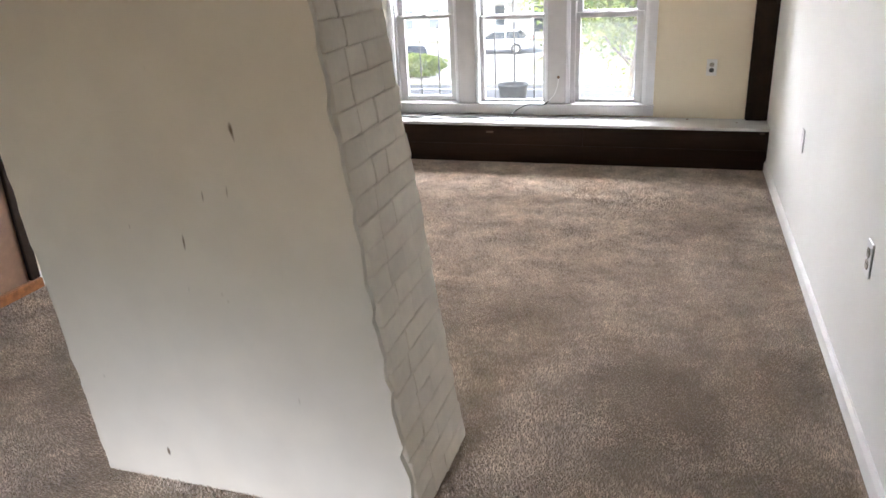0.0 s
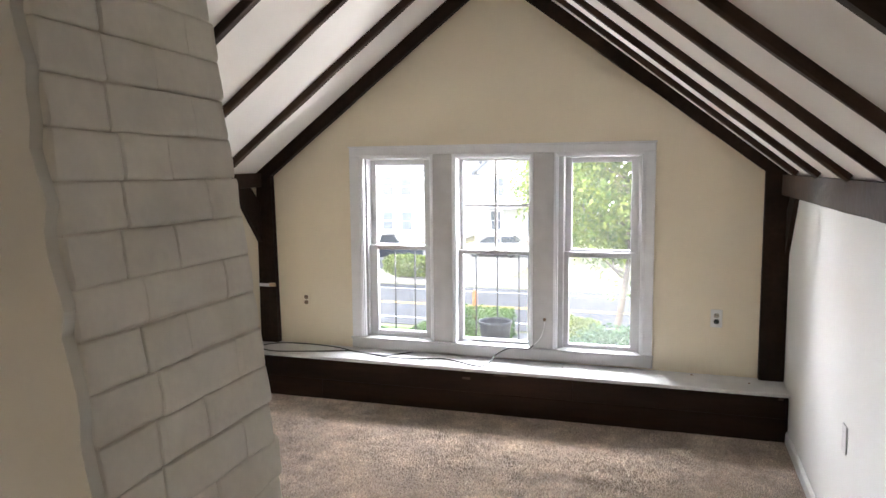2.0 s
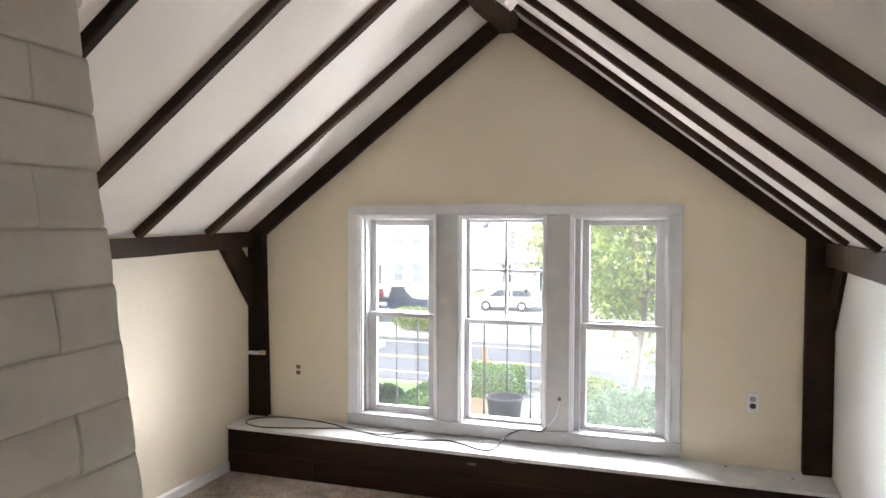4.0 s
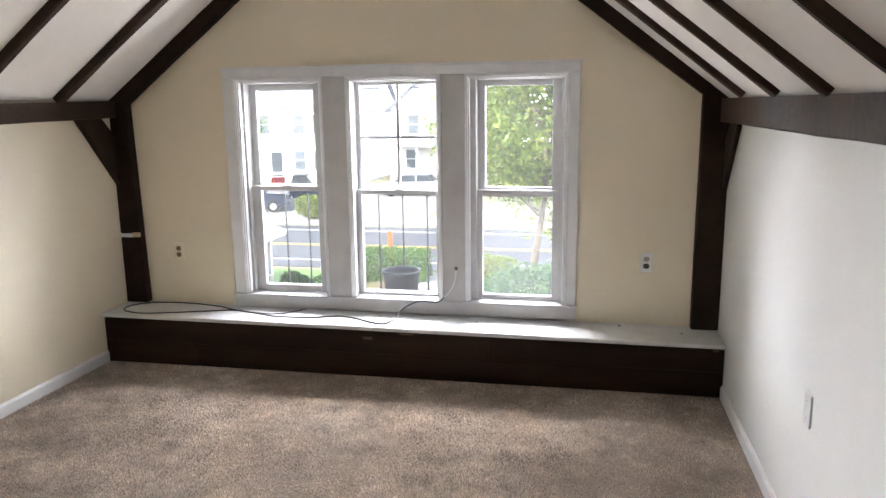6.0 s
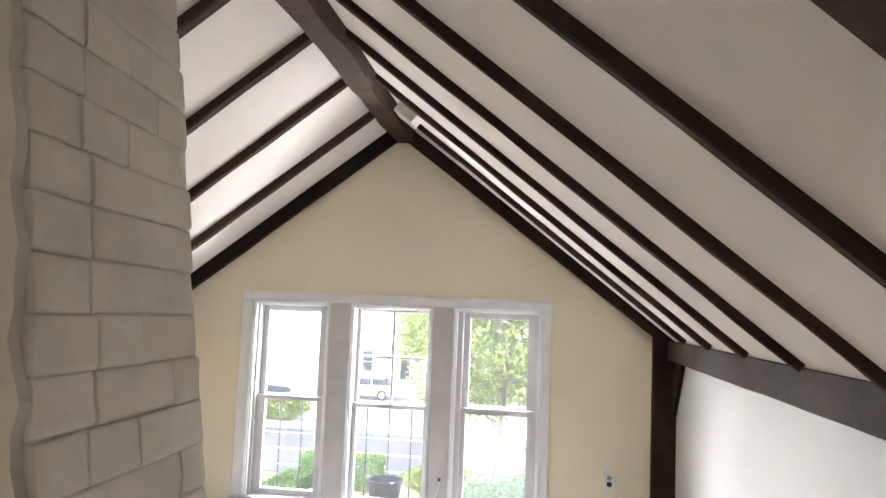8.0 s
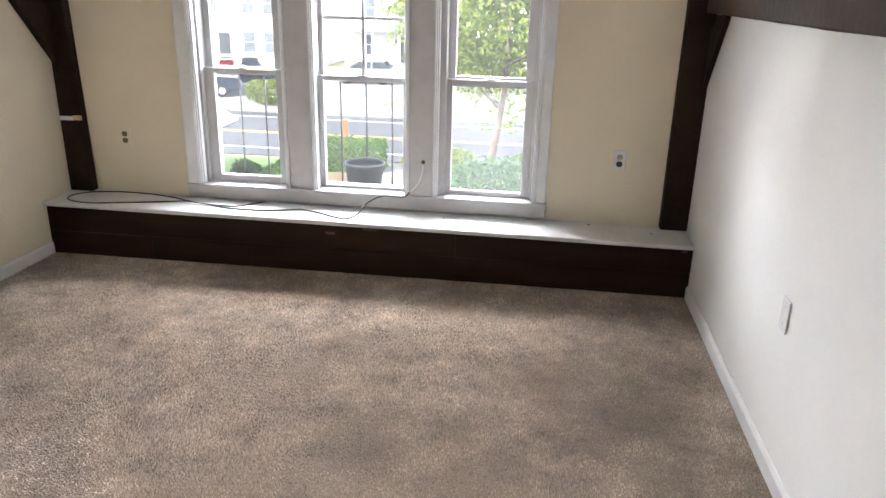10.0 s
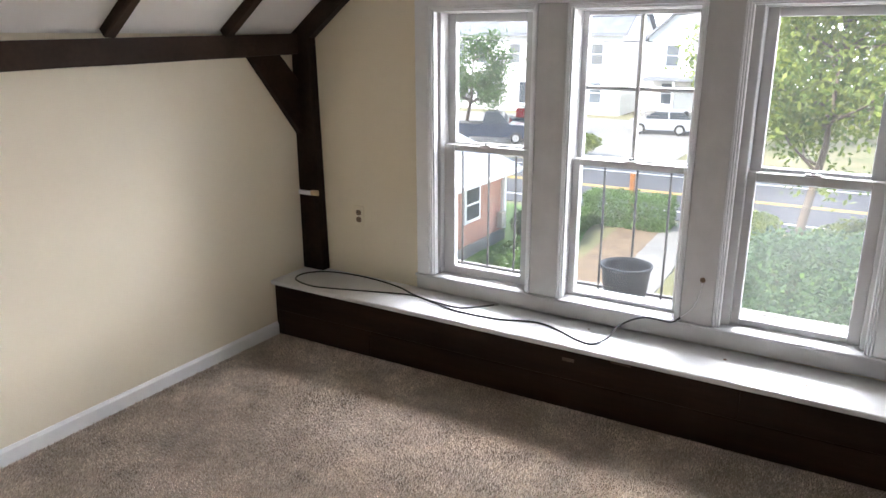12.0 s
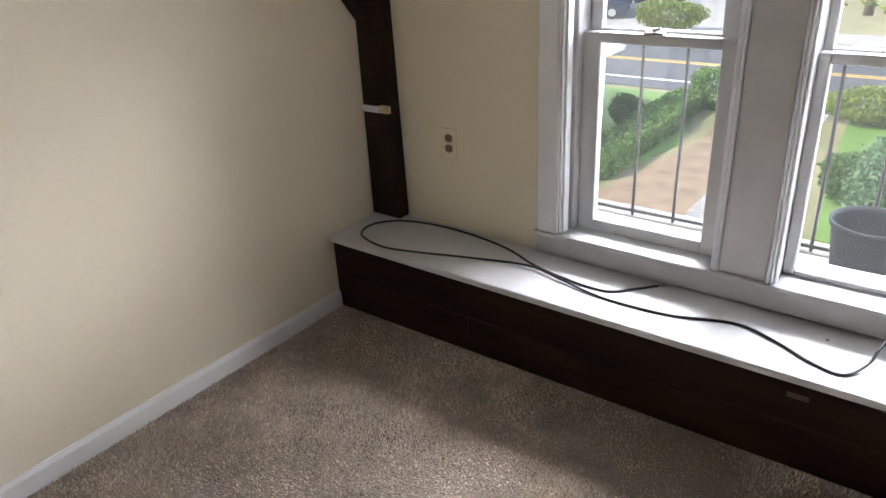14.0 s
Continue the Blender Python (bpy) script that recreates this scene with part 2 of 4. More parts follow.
def mesh_of(name, bm, mat):
    me = bpy.data.meshes.new(name)
    bm.to_mesh(me)
    bm.free()
    if mat:
        me.materials.append(mat)
    return me


def smooth(me):
    me.polygons.foreach_set("use_smooth", [True] * len(me.polygons))


def thing(name, label, category, bm=None, mat=None, group="", kind="", at=(0, 0, 0)):
    ob = new(name, mesh_of(name, bm, mat) if bm else None)
    ob.location = at
    return tagged(ob, label, category, group, kind)


def part(name, bm, mat, parent, label="", rounded=False):
    ob = new(name, mesh_of(name, bm, mat))
    ob.parent = parent
    if rounded:
        smooth(ob.data)
    return tagged(ob, label)


# ---- the room: plan in metres; the gable wall's inner face is y = 0, the floor z = 0 ----
WIDE, BACK, KNEE, SLOPE, RIDGE_X = 3.655, -8.0, 1.60, 0.757, 1.8275
TOP = KNEE + SLOPE * RIDGE_X
KNEE_EAST, SAG = 1.556, 0.009  # the east eave sinks a little along the room
SLOPE_EAST = (TOP - KNEE_EAST) / (WIDE - RIDGE_X)


def east_eave(y):
    return KNEE_EAST + SAG * min(y, 0.0)


def ceiling_z(x, y=0.0):
    if x < RIDGE_X:
        return KNEE + SLOPE * x
    return east_eave(y) + (TOP - east_eave(y)) / (WIDE - RIDGE_X) * (WIDE - x)


bm = bmesh.new()
box(bm, -0.12, WIDE + 0.12, BACK - 0.12, 0.2, -0.25, 0.0)
thing("floor", "brown speckled wall-to-wall carpet with vacuum marks", "carpet", bm, CARPET, kind="structure")


def carpet_pile(x0, x1, y0, y1, gap, seed):
    """Short tufts of yarn, leaning this way and that in patches."""
    g = np.random.default_rng(seed)
    nx, ny = int((x1 - x0) / gap), int((y1 - y0) / gap)
    u, v = np.meshgrid(np.arange(nx), np.arange(ny))
    base = np.stack([x0 + (u + g.uniform(0, 1, u.shape)) * gap, y0 + (v + g.uniform(0, 1, u.shape)) * gap], -1).reshape(-1, 2)
    n = len(base)
    px, py = base[:, 0], base[:, 1]
    lean = np.sin(px * 5.1 + 1.7 * np.sin(py * 3.3)) + np.sin(py * 6.7 + 2.1 * np.sin(px * 4.1 + 1.0)) + 0.7 * np.sin(px * 13 + py * 9 + 2 * np.sin(py * 11))
    ang = g.uniform(0, 2 * np.pi, n)
    tall = 0.007 * g.uniform(0.6, 1.3, n)
    wide = gap * g.uniform(0.55, 0.95, n)
    tip = np.stack([px + g.normal(0, 0.003, n), py + 0.0035 * lean + g.normal(0, 0.002, n), tall], -1)
    dx, dy = np.cos(ang) * wide / 2, np.sin(ang) * wide / 2
    verts = np.stack([np.stack([px - dx, py - dy, np.full(n, -0.001)], -1), np.stack([px + dx, py + dy, np.full(n, -0.001)], -1),
                      tip + np.stack([dx, dy, np.zeros(n)], -1) * 0.6, tip - np.stack([dx, dy, np.zeros(n)], -1) * 0.6], 1).reshape(-1, 3)
    me = bpy.data.meshes.new("carpet_pile")
    me.vertices.add(4 * n), me.loops.add(4 * n), me.polygons.add(n)
    me.vertices.foreach_set("co", verts.astype(np.float32).ravel())
    me.loops.foreach_set("vertex_index", np.arange(4 * n, dtype=np.int32))
    me.polygons.foreach_set("loop_start", np.arange(0, 4 * n, 4, dtype=np.int32))
    me.update(calc_edges=True)
    me.materials.append(YARN)
    return tagged(new("carpet_pile", me), "short brown and beige carpet tufts", "carpet", kind="stuff")


carpet_pile(0.016, WIDE - 0.016, -4.80, -0.29, 0.0056, 3)
HOLE = (0.80, 2.845, 0.36, 1.75)
bm = bmesh.new()
x0, x1, z0, z1 = HOLE
prism(bm, [(0, 0), (WIDE, 0), (WIDE, z0), (0, z0)], "y", 0.0, 0.2)
prism(bm, [(0, z0), (x0, z0), (x0, z1), (x0, ceiling_z(x0)), (0, KNEE)], "y", 0.0, 0.2)
prism(bm, [(x1, z0), (WIDE, z0), (WIDE, 1.60), (x1, ceiling_z(x1) + 0.03), (x1, z1)], "y", 0.0, 0.2)
prism(bm, [(x0, z1), (x1, z1), (x1, ceiling_z(x1) + 0.03), (RIDGE_X, TOP), (x0, ceiling_z(x0))], "y", 0.0, 0.2)
thing("wall_north", "cream painted plaster gable wall round three windows", "wall", bm, CREAM, kind="structure")
bm = bmesh.new()
box(bm, -0.12, 0.0, BACK, 0.2, 0.0, KNEE)
thing("wall_west", "cream painted knee wall under a dark timber rail", "wall", bm, CREAM, kind="structure")
bm = bmesh.new()
prism(bm, [(BACK, 0.0), (0.2, 0.0), (0.2, KNEE_EAST), (0.0, KNEE_EAST), (BACK, east_eave(BACK))], "x", WIDE, WIDE + 0.12)
thing("wall_east", "pale off-white painted knee wall under a dark timber rail", "wall", bm, EAST_PAINT, kind="structure")
# the unseen end behind the walker, with an assumed window to light the chimney's face
bm = bmesh.new()
bx0, bx1, bz0, bz1 = 0.9, 2.1, 0.75, 1.55
prism(bm, [(0, 0), (WIDE, 0), (WIDE, bz0), (0, bz0)], "y", BACK - 0.12, BACK)
prism(bm, [(0, bz0), (bx0, bz0), (bx0, ceiling_z(bx0)), (0, KNEE)], "y", BACK - 0.12, BACK)
prism(bm, [(bx1, bz0), (WIDE, bz0), (WIDE, east_eave(BACK)), (bx1, ceiling_z(bx1, BACK))], "y", BACK - 0.12, BACK)
prism(bm, [(bx0, bz1), (bx1, bz1), (bx1, ceiling_z(bx1, BACK)), (RIDGE_X, TOP), (bx0, ceiling_z(bx0))], "y", BACK - 0.12, BACK)
thing("wall_south", "plain cream painted end wall with a window opening", "wall", bm, CREAM, kind="structure")
bm = bmesh.new()
t = 0.16
rings = []
for k in range(25):
    y = BACK - 0.12 + (0.32 - BACK) * k / 24
    low = ceiling_z(WIDE + 0.12, y)
    rings.append([bm.verts.new((x, y, z)) for x, z in ((-0.12, KNEE - 0.12 * SLOPE), (RIDGE_X, TOP), (WIDE + 0.12, low), (WIDE + 0.12, low + t), (RIDGE_X, TOP + t), (-0.12, KNEE - 0.12 * SLOPE + t))])
for p, q in zip(rings, rings[1:]):
    for k in range(6):
        bm.faces.new((p[k], p[(k + 1) % 6], q[(k + 1) % 6], q[k]))
bm.faces.new(rings[0][::-1]), bm.faces.new(rings[-1])
bmesh.ops.recalc_face_normals(bm, faces=bm.faces[:])
thing("ceiling", "white plastered sloping attic ceiling between dark rafters", "ceiling", bm, PLASTER, kind="structure")

# baseboards
for name, x0, x1 in (("baseboard", 0.0, 0.014), ("baseboard", WIDE - 0.014, WIDE)):
    inner = x1 if x0 == 0 else x0
    bm = bmesh.new()
    s = 1 if x0 == 0 else -1
    w = 0 if x0 == 0 else WIDE
    prism(bm, [(w, 0), (w + s * 0.014, 0), (w + s * 0.014, 0.058), (w + s * 0.006, 0.072), (w, 0.072)], "y", BACK, -0.29)
    thing(name, "white painted baseboard along the carpet", "baseboard", bm, BASE, kind="structure")

# ---- timber frame ----
ridge = hewn((1.838, BACK, 2.955), (1.838, -0.001, 2.955), 0.16, 0.115, (0, 0, 1), rough=0.022, step=0.16, seed=3, edge=0.02)
thing("ridge_beam", "dark stained rough-hewn ridge beam under the ceiling peak", "beam", ridge, RAIL_BEAM)

DEEP, THICK = 0.046, 0.050


def rafter(y, left, wide=THICK, deep=DEEP, seed=0, foot=0.02):
    n = Vector((-SLOPE, 0, 1)) if left else Vector((SLOPE_EAST, 0, 1))
    a, b = (foot, 1.775) if left else (WIDE - foot, 1.90)
    p0, p1 = (a, y, ceiling_z(a, y) + 0.003), (b, y, ceiling_z(b, y) + 0.003)
    return thing("rafter", "dark stained rafter against the white sloping ceiling", "rafter",
                 hewn(p0, p1, wide, deep, n, rough=0.005, seed=seed + 50 * left), LIT_BEAM, group="ceiling rafters")


for i, y in enumerate((-0.535, -1.155, -1.775, -2.40, -3.02, -3.64, -4.26, -4.88, -5.50, -6.12, -6.74, -7.36)):
    rafter(y, True, seed=i)
for i, y in enumerate((-0.595, -1.20, -1.81, -2.415, -3.01, -3.62, -4.85, -5.46, -6.07, -6.68, -7.29)):
    rafter(y, False, seed=i + 20, wide=0.038, deep=0.032, foot=0.045)
n = Vector((SLOPE_EAST, 0, 1))
thing("principal_rafter", "broad rough brown rafter across the sloping ceiling", "rafter",
      hewn((3.61, -4.285, ceiling_z(3.61, -4.285) + 0.003), (1.90, -4.285, ceiling_z(1.90, -4.285) + 0.003), 0.15, 0.085, n, rough=0.012, seed=60, edge=0.014), RAIL_BEAM)
for left, a, b in ((True, 0.0, 1.80), (False, WIDE, 1.85)):
    low = 0.757  # slope of both gable rafters; their lower edges meet the posts at 1.58 m
    n = Vector((-low, 0, 1)) if left else Vector((low, 0, 1))
    lift = 0.088 * math.hypot(low, 1)
    p = [(x, -0.032, 1.586 + low * ((x - 0.13) if left else (3.514 - x)) + lift) for x in (a, b)]
    thing("end_rafter", "dark stained rafter along the gable wall", "rafter", hewn(p[0], p[1], 0.06, 0.088, n, rough=0.004, seed=70 + left), BEAM,
          group="gable rafters")

# rails along the top of the knee walls
thing("wall_rail", "dark stained timber rail on top of the knee wall", "beam",
      hewn((0.026, BACK, 1.44), (0.026, -0.001, 1.605), 0.05, 0.105, (0, 0, 1), rough=0.004, seed=81), LIT_BEAM, group="wall rails")
thing("wall_rail", "scuffed brown timber rail on top of the knee wall", "beam",
      hewn((WIDE - 0.028, BACK, 1.568 + 0.004 * BACK), (WIDE - 0.028, -0.001, 1.568), 0.055, 0.124, (0, 0, 1), rough=0.004, seed=82), RAIL_BEAM, group="wall rails")
# corner posts and their braces
bm = soft_box(0.001, 0.148, -0.062, -0.001, 0.322, 1.60, 0.005)
for v in bm.verts:  # it narrows towards the top
    if v.co.z > 1.0 and v.co.x > 0.1:
        v.co.x -= 0.026
thing("corner_post", "dark stained timber corner post standing on the window seat", "post", bm, BEAM, group="corner posts")
bm = soft_box(3.509, WIDE - 0.001, -0.062, -0.001, 0.3035, 1.60, 0.005)
thing("corner_post", "dark stained timber corner post standing on the window seat", "post", bm, BEAM, group="corner posts")
for left in (True, False):
    bm = bmesh.new()
    a, b = (0.002, 0.046) if left else (WIDE - 0.026, WIDE - 0.002)
    prism(bm, [(-0.40, 1.498), (-0.19, 1.498), (-0.063, 1.37), (-0.063, 1.085)] if left else [(-0.36, 1.441), (-0.17, 1.441), (-0.063, 1.36), (-0.063, 1.08)], "x", a, b)
    bmesh.ops.bevel(bm, geom=bm.edges[:], offset=0.004, segments=1, affect="EDGES")
    thing("knee_brace", "short dark timber brace between rail and corner post", "brace", bm, BEAM, group="knee braces")

# ---- windows ----
OPENINGS = [(0.828, 1.384), (1.524, 2.092), (2.229, 2.815)]
SILL, HEAD = 0.402, 1.722


def casing():
    ob = thing("window_trim", "white painted flat casing round three windows", "window trim", kind="structure")
    part("side_casing", soft_box(0.754, 0.828, -0.028, 0.02, 0.402, 1.722), WHITE, ob)
    part("side_casing", soft_box(2.815, 2.873, -0.022, 0.02, 0.402, 1.722), WHITE, ob)
    part("head_casing", soft_box(0.754, 2.873, -0.028, 0.02, 1.722, 1.776), WHITE, ob)
    part("head_cap", soft_box(0.747, 2.880, -0.034, 0.02, 1.776, 1.786, 0.002), WHITE, ob)
    part("mullion", soft_box(1.384, 1.524, -0.020, 0.20, 0.402, 1.722), SHADED_TRIM, ob)
    part("mullion", soft_box(2.092, 2.229, -0.020, 0.20, 0.402, 1.722), SHADED_TRIM, ob)
    part("apron", soft_box(0.750, 2.877, -0.028, 0.02, 0.318, 0.392), SHADED_TRIM, ob)
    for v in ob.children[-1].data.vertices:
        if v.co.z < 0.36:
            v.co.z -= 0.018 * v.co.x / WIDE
    part("stool", soft_box(0.746, 2.880, -0.038, 0.20, 0.390, 0.403, 0.003), SHADED_TRIM, ob)
    # stepped beads round each opening
    for a, b in OPENINGS:
        for k, (w, y) in enumerate(((0.0, -0.030), (0.009, -0.026), (0.018, -0.016))):
            part("bead", soft_box(a + w, a + w + 0.008, y, 0.02, 0.403, HEAD - w, 0.003), WHITE, ob)
            part("bead", soft_box(b - w - 0.008, b - w, y, 0.02, 0.403, HEAD - w, 0.003), WHITE, ob)
            part("bead", soft_box(a + w + 0.008, b - w - 0.008, y, 0.02, HEAD - w - 0.008, HEAD - w, 0.003), WHITE, ob)
    part("jamb", soft_box(0.80, 0.828, 0.021, 0.20, 0.403, 1.75, 0.002), WHITE, ob)
    part("jamb", soft_box(2.815, 2.845, 0.021, 0.20, 0.403, 1.75, 0.002), WHITE, ob)
    part("head_jamb", soft_box(0.83, 2.813, 0.021, 0.20, 1.722, 1.75, 0.002), WHITE, ob)
    return ob


def sash(name, parent, x0, x1, z0, z1, gx0, gx1, gz0, gz1, y0, y1, clear=GLASS):
    """A sash with two stiles, two rails and its pane."""
    ob = part(name, soft_box(x0, gx0, y0, y1, z0, z1, 0.003), SHADED_TRIM, parent)
    part("stile", soft_box(gx1, x1, y0, y1, z0, z1, 0.003), SHADED_TRIM, ob)
    part("rail", soft_box(gx0, gx1, y0, y1, z0, gz0, 0.003), SHADED_TRIM, ob)
    part("rail", soft_box(gx0, gx1, y0, y1, gz1, z1, 0.003), SHADED_TRIM, ob)
    m = (y0 + y1) / 2
    bm = bmesh.new()
    box(bm, gx0, gx1, m - 0.002, m + 0.002, gz0, gz1)
    pane = part("pane", bm, clear, ob, "clear glass pane")
    pane.visible_shadow = False
    return ob


def window(i, jamb, up, low, muntins):
    a, b = OPENINGS[i]
    ob = thing(f"window_{i + 1}", "white painted double-hung sash window" + (" with four upper panes" if muntins else ""), "window", kind="structure")
    x0, x1 = a + jamb[0], b - jamb[1]
    for s, e in ((a + 0.003, x0), (x1, b - 0.003)):
        part("stop", soft_box(s, e, 0.03, 0.198, SILL + 0.002, HEAD - 0.002, 0.003), SHADED_TRIM, ob)
    part("head_stop", soft_box(x0, x1, 0.035, 0.198, HEAD - 0.03, HEAD - 0.002, 0.003), SHADED_TRIM, ob)
    meet = (low[3] + up[2]) / 2
    top = sash("upper_sash", ob, x0, x1, low[3] + 0.004, HEAD - 0.031, *up, 0.108, 0.142)
    bot = sash("lower_sash", ob, x0, x1, SILL + 0.004, meet + 0.012, *low, 0.062, 0.098, HAZY_GLASS if i == 2 else GLASS)
    if muntins:
        mx, mz = (up[0] + up[1]) / 2, (up[2] + up[3]) / 2
        part("muntin", soft_box(mx - 0.009, mx + 0.009, 0.111, 0.139, up[2], up[3], 0.003), SHADED_TRIM, top)
        part("muntin", soft_box(up[0], mx - 0.009, 0.111, 0.139, mz - 0.009, mz + 0.009, 0.003), SHADED_TRIM, top)
        part("muntin", soft_box(mx + 0.009, up[1], 0.111, 0.139, mz - 0.009, mz + 0.009, 0.003), SHADED_TRIM, top)
    mx = (up[0] + up[1]) / 2
    lock = part("sash_lock", soft_box(mx - 0.03, mx + 0.03, 0.064, 0.094, meet + 0.0121, meet + 0.019, 0.002), STEEL, ob, "dull metal sash lock")
    bm = bmesh.new()
    tube(bm, [(mx, 0.079, meet + 0.019), (mx, 0.079, meet + 0.030)], 0.010, 10)
    part("cam", bm, STEEL, lock)
    bm = bmesh.new()
    tube(bm, [(mx, 0.079, meet + 0.026), (mx + 0.022, 0.070, meet + 0.030)], 0.005, 8)
    part("lever", bm, STEEL, lock)
    return ob


casing()
window(0, (0.037, 0.035), (0.905, 1.276, 1.080, 1.652), (0.925, 1.297, 0.446, 1.042), False)
window(1, (0.022, 0.018), (1.570, 2.036, 1.060, 1.673), (1.578, 2.039, 0.420, 1.026), True)
window(2, (0.059, 0.042), (2.331, 2.718, 1.074, 1.656), (2.321, 2.727, 0.430, 1.022), False)

# ---- window seat ----


def sagging(bm):
    """The bench dips towards the east wall and stands a little deeper at the west wall."""
    for v in bm.verts:
        v.co.z -= 0.018 * v.co.x / WIDE if v.co.z > 0.15 else 0.0
        v.co.y -= 0.014 * (1 - v.co.x / WIDE) if v.co.y < -0.2 else 0.0
    return bm


seat = thing("bench", "dark boarded bench with a worn white top below windows", "bench")
part("top", sagging(soft_box(0.002, WIDE - 0.002, -0.318, -0.002, 0.298, 0.320, 0.004)), SHELF, seat, "worn white painted board")
part("board", sagging(soft_box(0.002, 0.634, -0.288, -0.268, 0.002, 0.142, 0.003)), PLANK, seat)
part("board", sagging(soft_box(0.6344, 3.653, -0.288, -0.268, 0.002, 0.142, 0.003)), PLANK, seat)
part("board", sagging(soft_box(0.002, 2.40, -0.288, -0.268, 0.1424, 0.297, 0.003)), PLANK, seat)
part("board", sagging(soft_box(2.4004, 3.653, -0.288, -0.268, 0.1424, 0.297, 0.003)), PLANK, seat)

# pale scrapes where the stain has worn off under the bench top, and a knot
SCUFF = material("worn_bare_edge", (0.085, 0.050, 0.030), rough=0.7, vary=0.3, scale=30, grain=0.3, grain_scale=90)
for x, wide, z, high in ((1.70, 0.055, 0.236, 0.016), (1.93, 0.085, 0.272, 0.012), (3.61, 0.03, 0.262, 0.014)):
    face = -0.288 - 0.014 * (1 - x / WIDE)
    part("scuff", soft_box(x - wide / 2, x + wide / 2, face - 0.0012, face + 0.002, z - high / 2, z + high / 2, 0.0008), SCUFF, seat, "worn bare patch")

# ---- chimney: it leans towards the west wall as it rises ----
chimney = thing("chimney", "leaning painted brick chimney with a smooth rendered face", "chimney")


def east_edge(y, z):
    """The x of the chimney's brick side at depth y and height z."""
    f = (y + 4.12) / 0.44
    return (2.471 - 0.117 * z) * (1 - f) + (2.477 - 0.136 * z) * f


def leaning(west, y0, y1, inset):
    """A leaning block, ring by ring up the courses."""
    bm = bmesh.new()
    rings = []
    for k in range(91):
        z = k * 0.0655 / 2
        d = west - 0.10 * z + (0.012 * noise.noise((k * 0.45, 3.1, 0)) if inset < 0.004 else 0)
        e = inset + (0.016 * abs(noise.noise((k * 0.62, 7.7, 0))) + 0.006 * (k % 4 > 1) if inset < 0.004 else 0)
        rings.append([bm.verts.new(p) for p in ((d, y0, z), (east_edge(y0, z) - e, y0, z), (east_edge(y1, z) - e, y1, z), (d, y1, z))])
    for a, c in zip(rings, rings[1:]):
        for k in range(4):
            bm.faces.new((a[k], a[(k + 1) % 4], c[(k + 1) % 4], c[k]))
    bm.faces.new(rings[0][::-1]), bm.faces.new(rings[-1])
    return bm


part("core", leaning(1.452, -4.099, -3.70, 0.006), MORTAR, chimney, "painted recessed mortar")
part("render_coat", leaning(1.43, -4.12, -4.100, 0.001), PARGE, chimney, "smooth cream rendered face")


# ---- small things in the room ----
def outlet(label, at, turn, upper, lower, plate_mat, slots=True):
    ob = thing("wall_outlet", label, "outlet", at=at, group="wall outlets")
    ob.rotation_euler = (0, 0, radians(turn))
    part("cover_plate", soft_box(-0.035, 0.035, -0.006, 0.0, -0.0575, 0.0575, 0.003), plate_mat, ob)
    for z, m in ((0.0195, upper), (-0.0195, lower)):
        if m is None:
            continue
        bm = bmesh.new()
        prism(bm, [(0.0165 * math.cos(a) , z + 0.0145 * max(-0.8, min(0.8, math.sin(a))) / 0.8) for a in [2 * math.pi * k / 20 for k in range(20)]], "y", -0.0085, -0.0062)
        face = part("receptacle", bm, m, ob)
        for sx, h in ((-0.006, 0.009), (0.006, 0.007)):
            bm = bmesh.new()
            box(bm, sx - 0.0012, sx + 0.0012, -0.0092, -0.0086, z - h / 2 + 0.003, z + h / 2 + 0.003)
            part("slot", bm, BLACK, face)
    bm = bmesh.new()
    tube(bm, [(0, -0.0062, 0), (0, -0.0075, 0)], 0.003, 8)
    part("screw", bm, STEEL, ob)
    return ob


outlet("cream painted wall outlet with two brown sockets", (0.368, -0.001, 0.655), 0, BROWN_PLASTIC, BROWN_PLASTIC, CREAM)
outlet("white wall outlet with one grey and one black socket", (3.259, -0.001, 0.667), 0, GREY_PLASTIC, BLACK, EAST_PAINT)
outlet("white wall outlet on the knee wall above the carpet", (WIDE - 0.001, -3.22, 0.53), -90, GREY_PLASTIC, GREY_PLASTIC, WHITE)
blank = thing("blank_plate", "white blank electrical cover plate on the knee wall", "cover plate", at=(WIDE - 0.001, -1.70, 0.545))
part("plate", soft_box(-0.006, 0.0, -0.035, 0.035, -0.0575, 0.0575, 0.003), SHELF, blank, "pale plate")
for z in (0.03, -0.03):
    bm = bmesh.new()
    tube(bm, [(-0.006, 0, z), (-0.0075, 0, z)], 0.003, 8)
    part("screw", bm, STEEL, blank)

# a block of bare wood nailed across the corner post
block = thing("post_block", "small pale wooden block fixed across the dark post", "wood block")
part("painted_end", soft_box(0.010, 0.098, -0.078, -0.063, 0.752, 0.775, 0.002), WHITE, block, "white painted end")
part("bare_end", soft_box(0.099, 0.146, -0.082, -0.063, 0.755, 0.782, 0.002), PALE_WOOD, block, "bare yellowish end")

# low hatch in the west knee wall
hatch = thing("wall_hatch", "low stained wooden hatch with an orange-brown frame", "hatch", at=(0.0, -3.42, 0.0))
part("panel", soft_box(0.001, 0.020, -0.36, 0.36, 0.05, 0.80, 0.003), PANEL_WOOD, hatch, "plain brown panel")
part("bottom_rail", soft_box(0.001, 0.045, -0.42, 0.42, 0.001, 0.055, 0.005), ORANGE_WOOD, hatch)
part("top_rail", soft_box(0.001, 0.035, -0.42, 0.42, 0.80, 0.86, 0.005), ORANGE_WOOD, hatch)
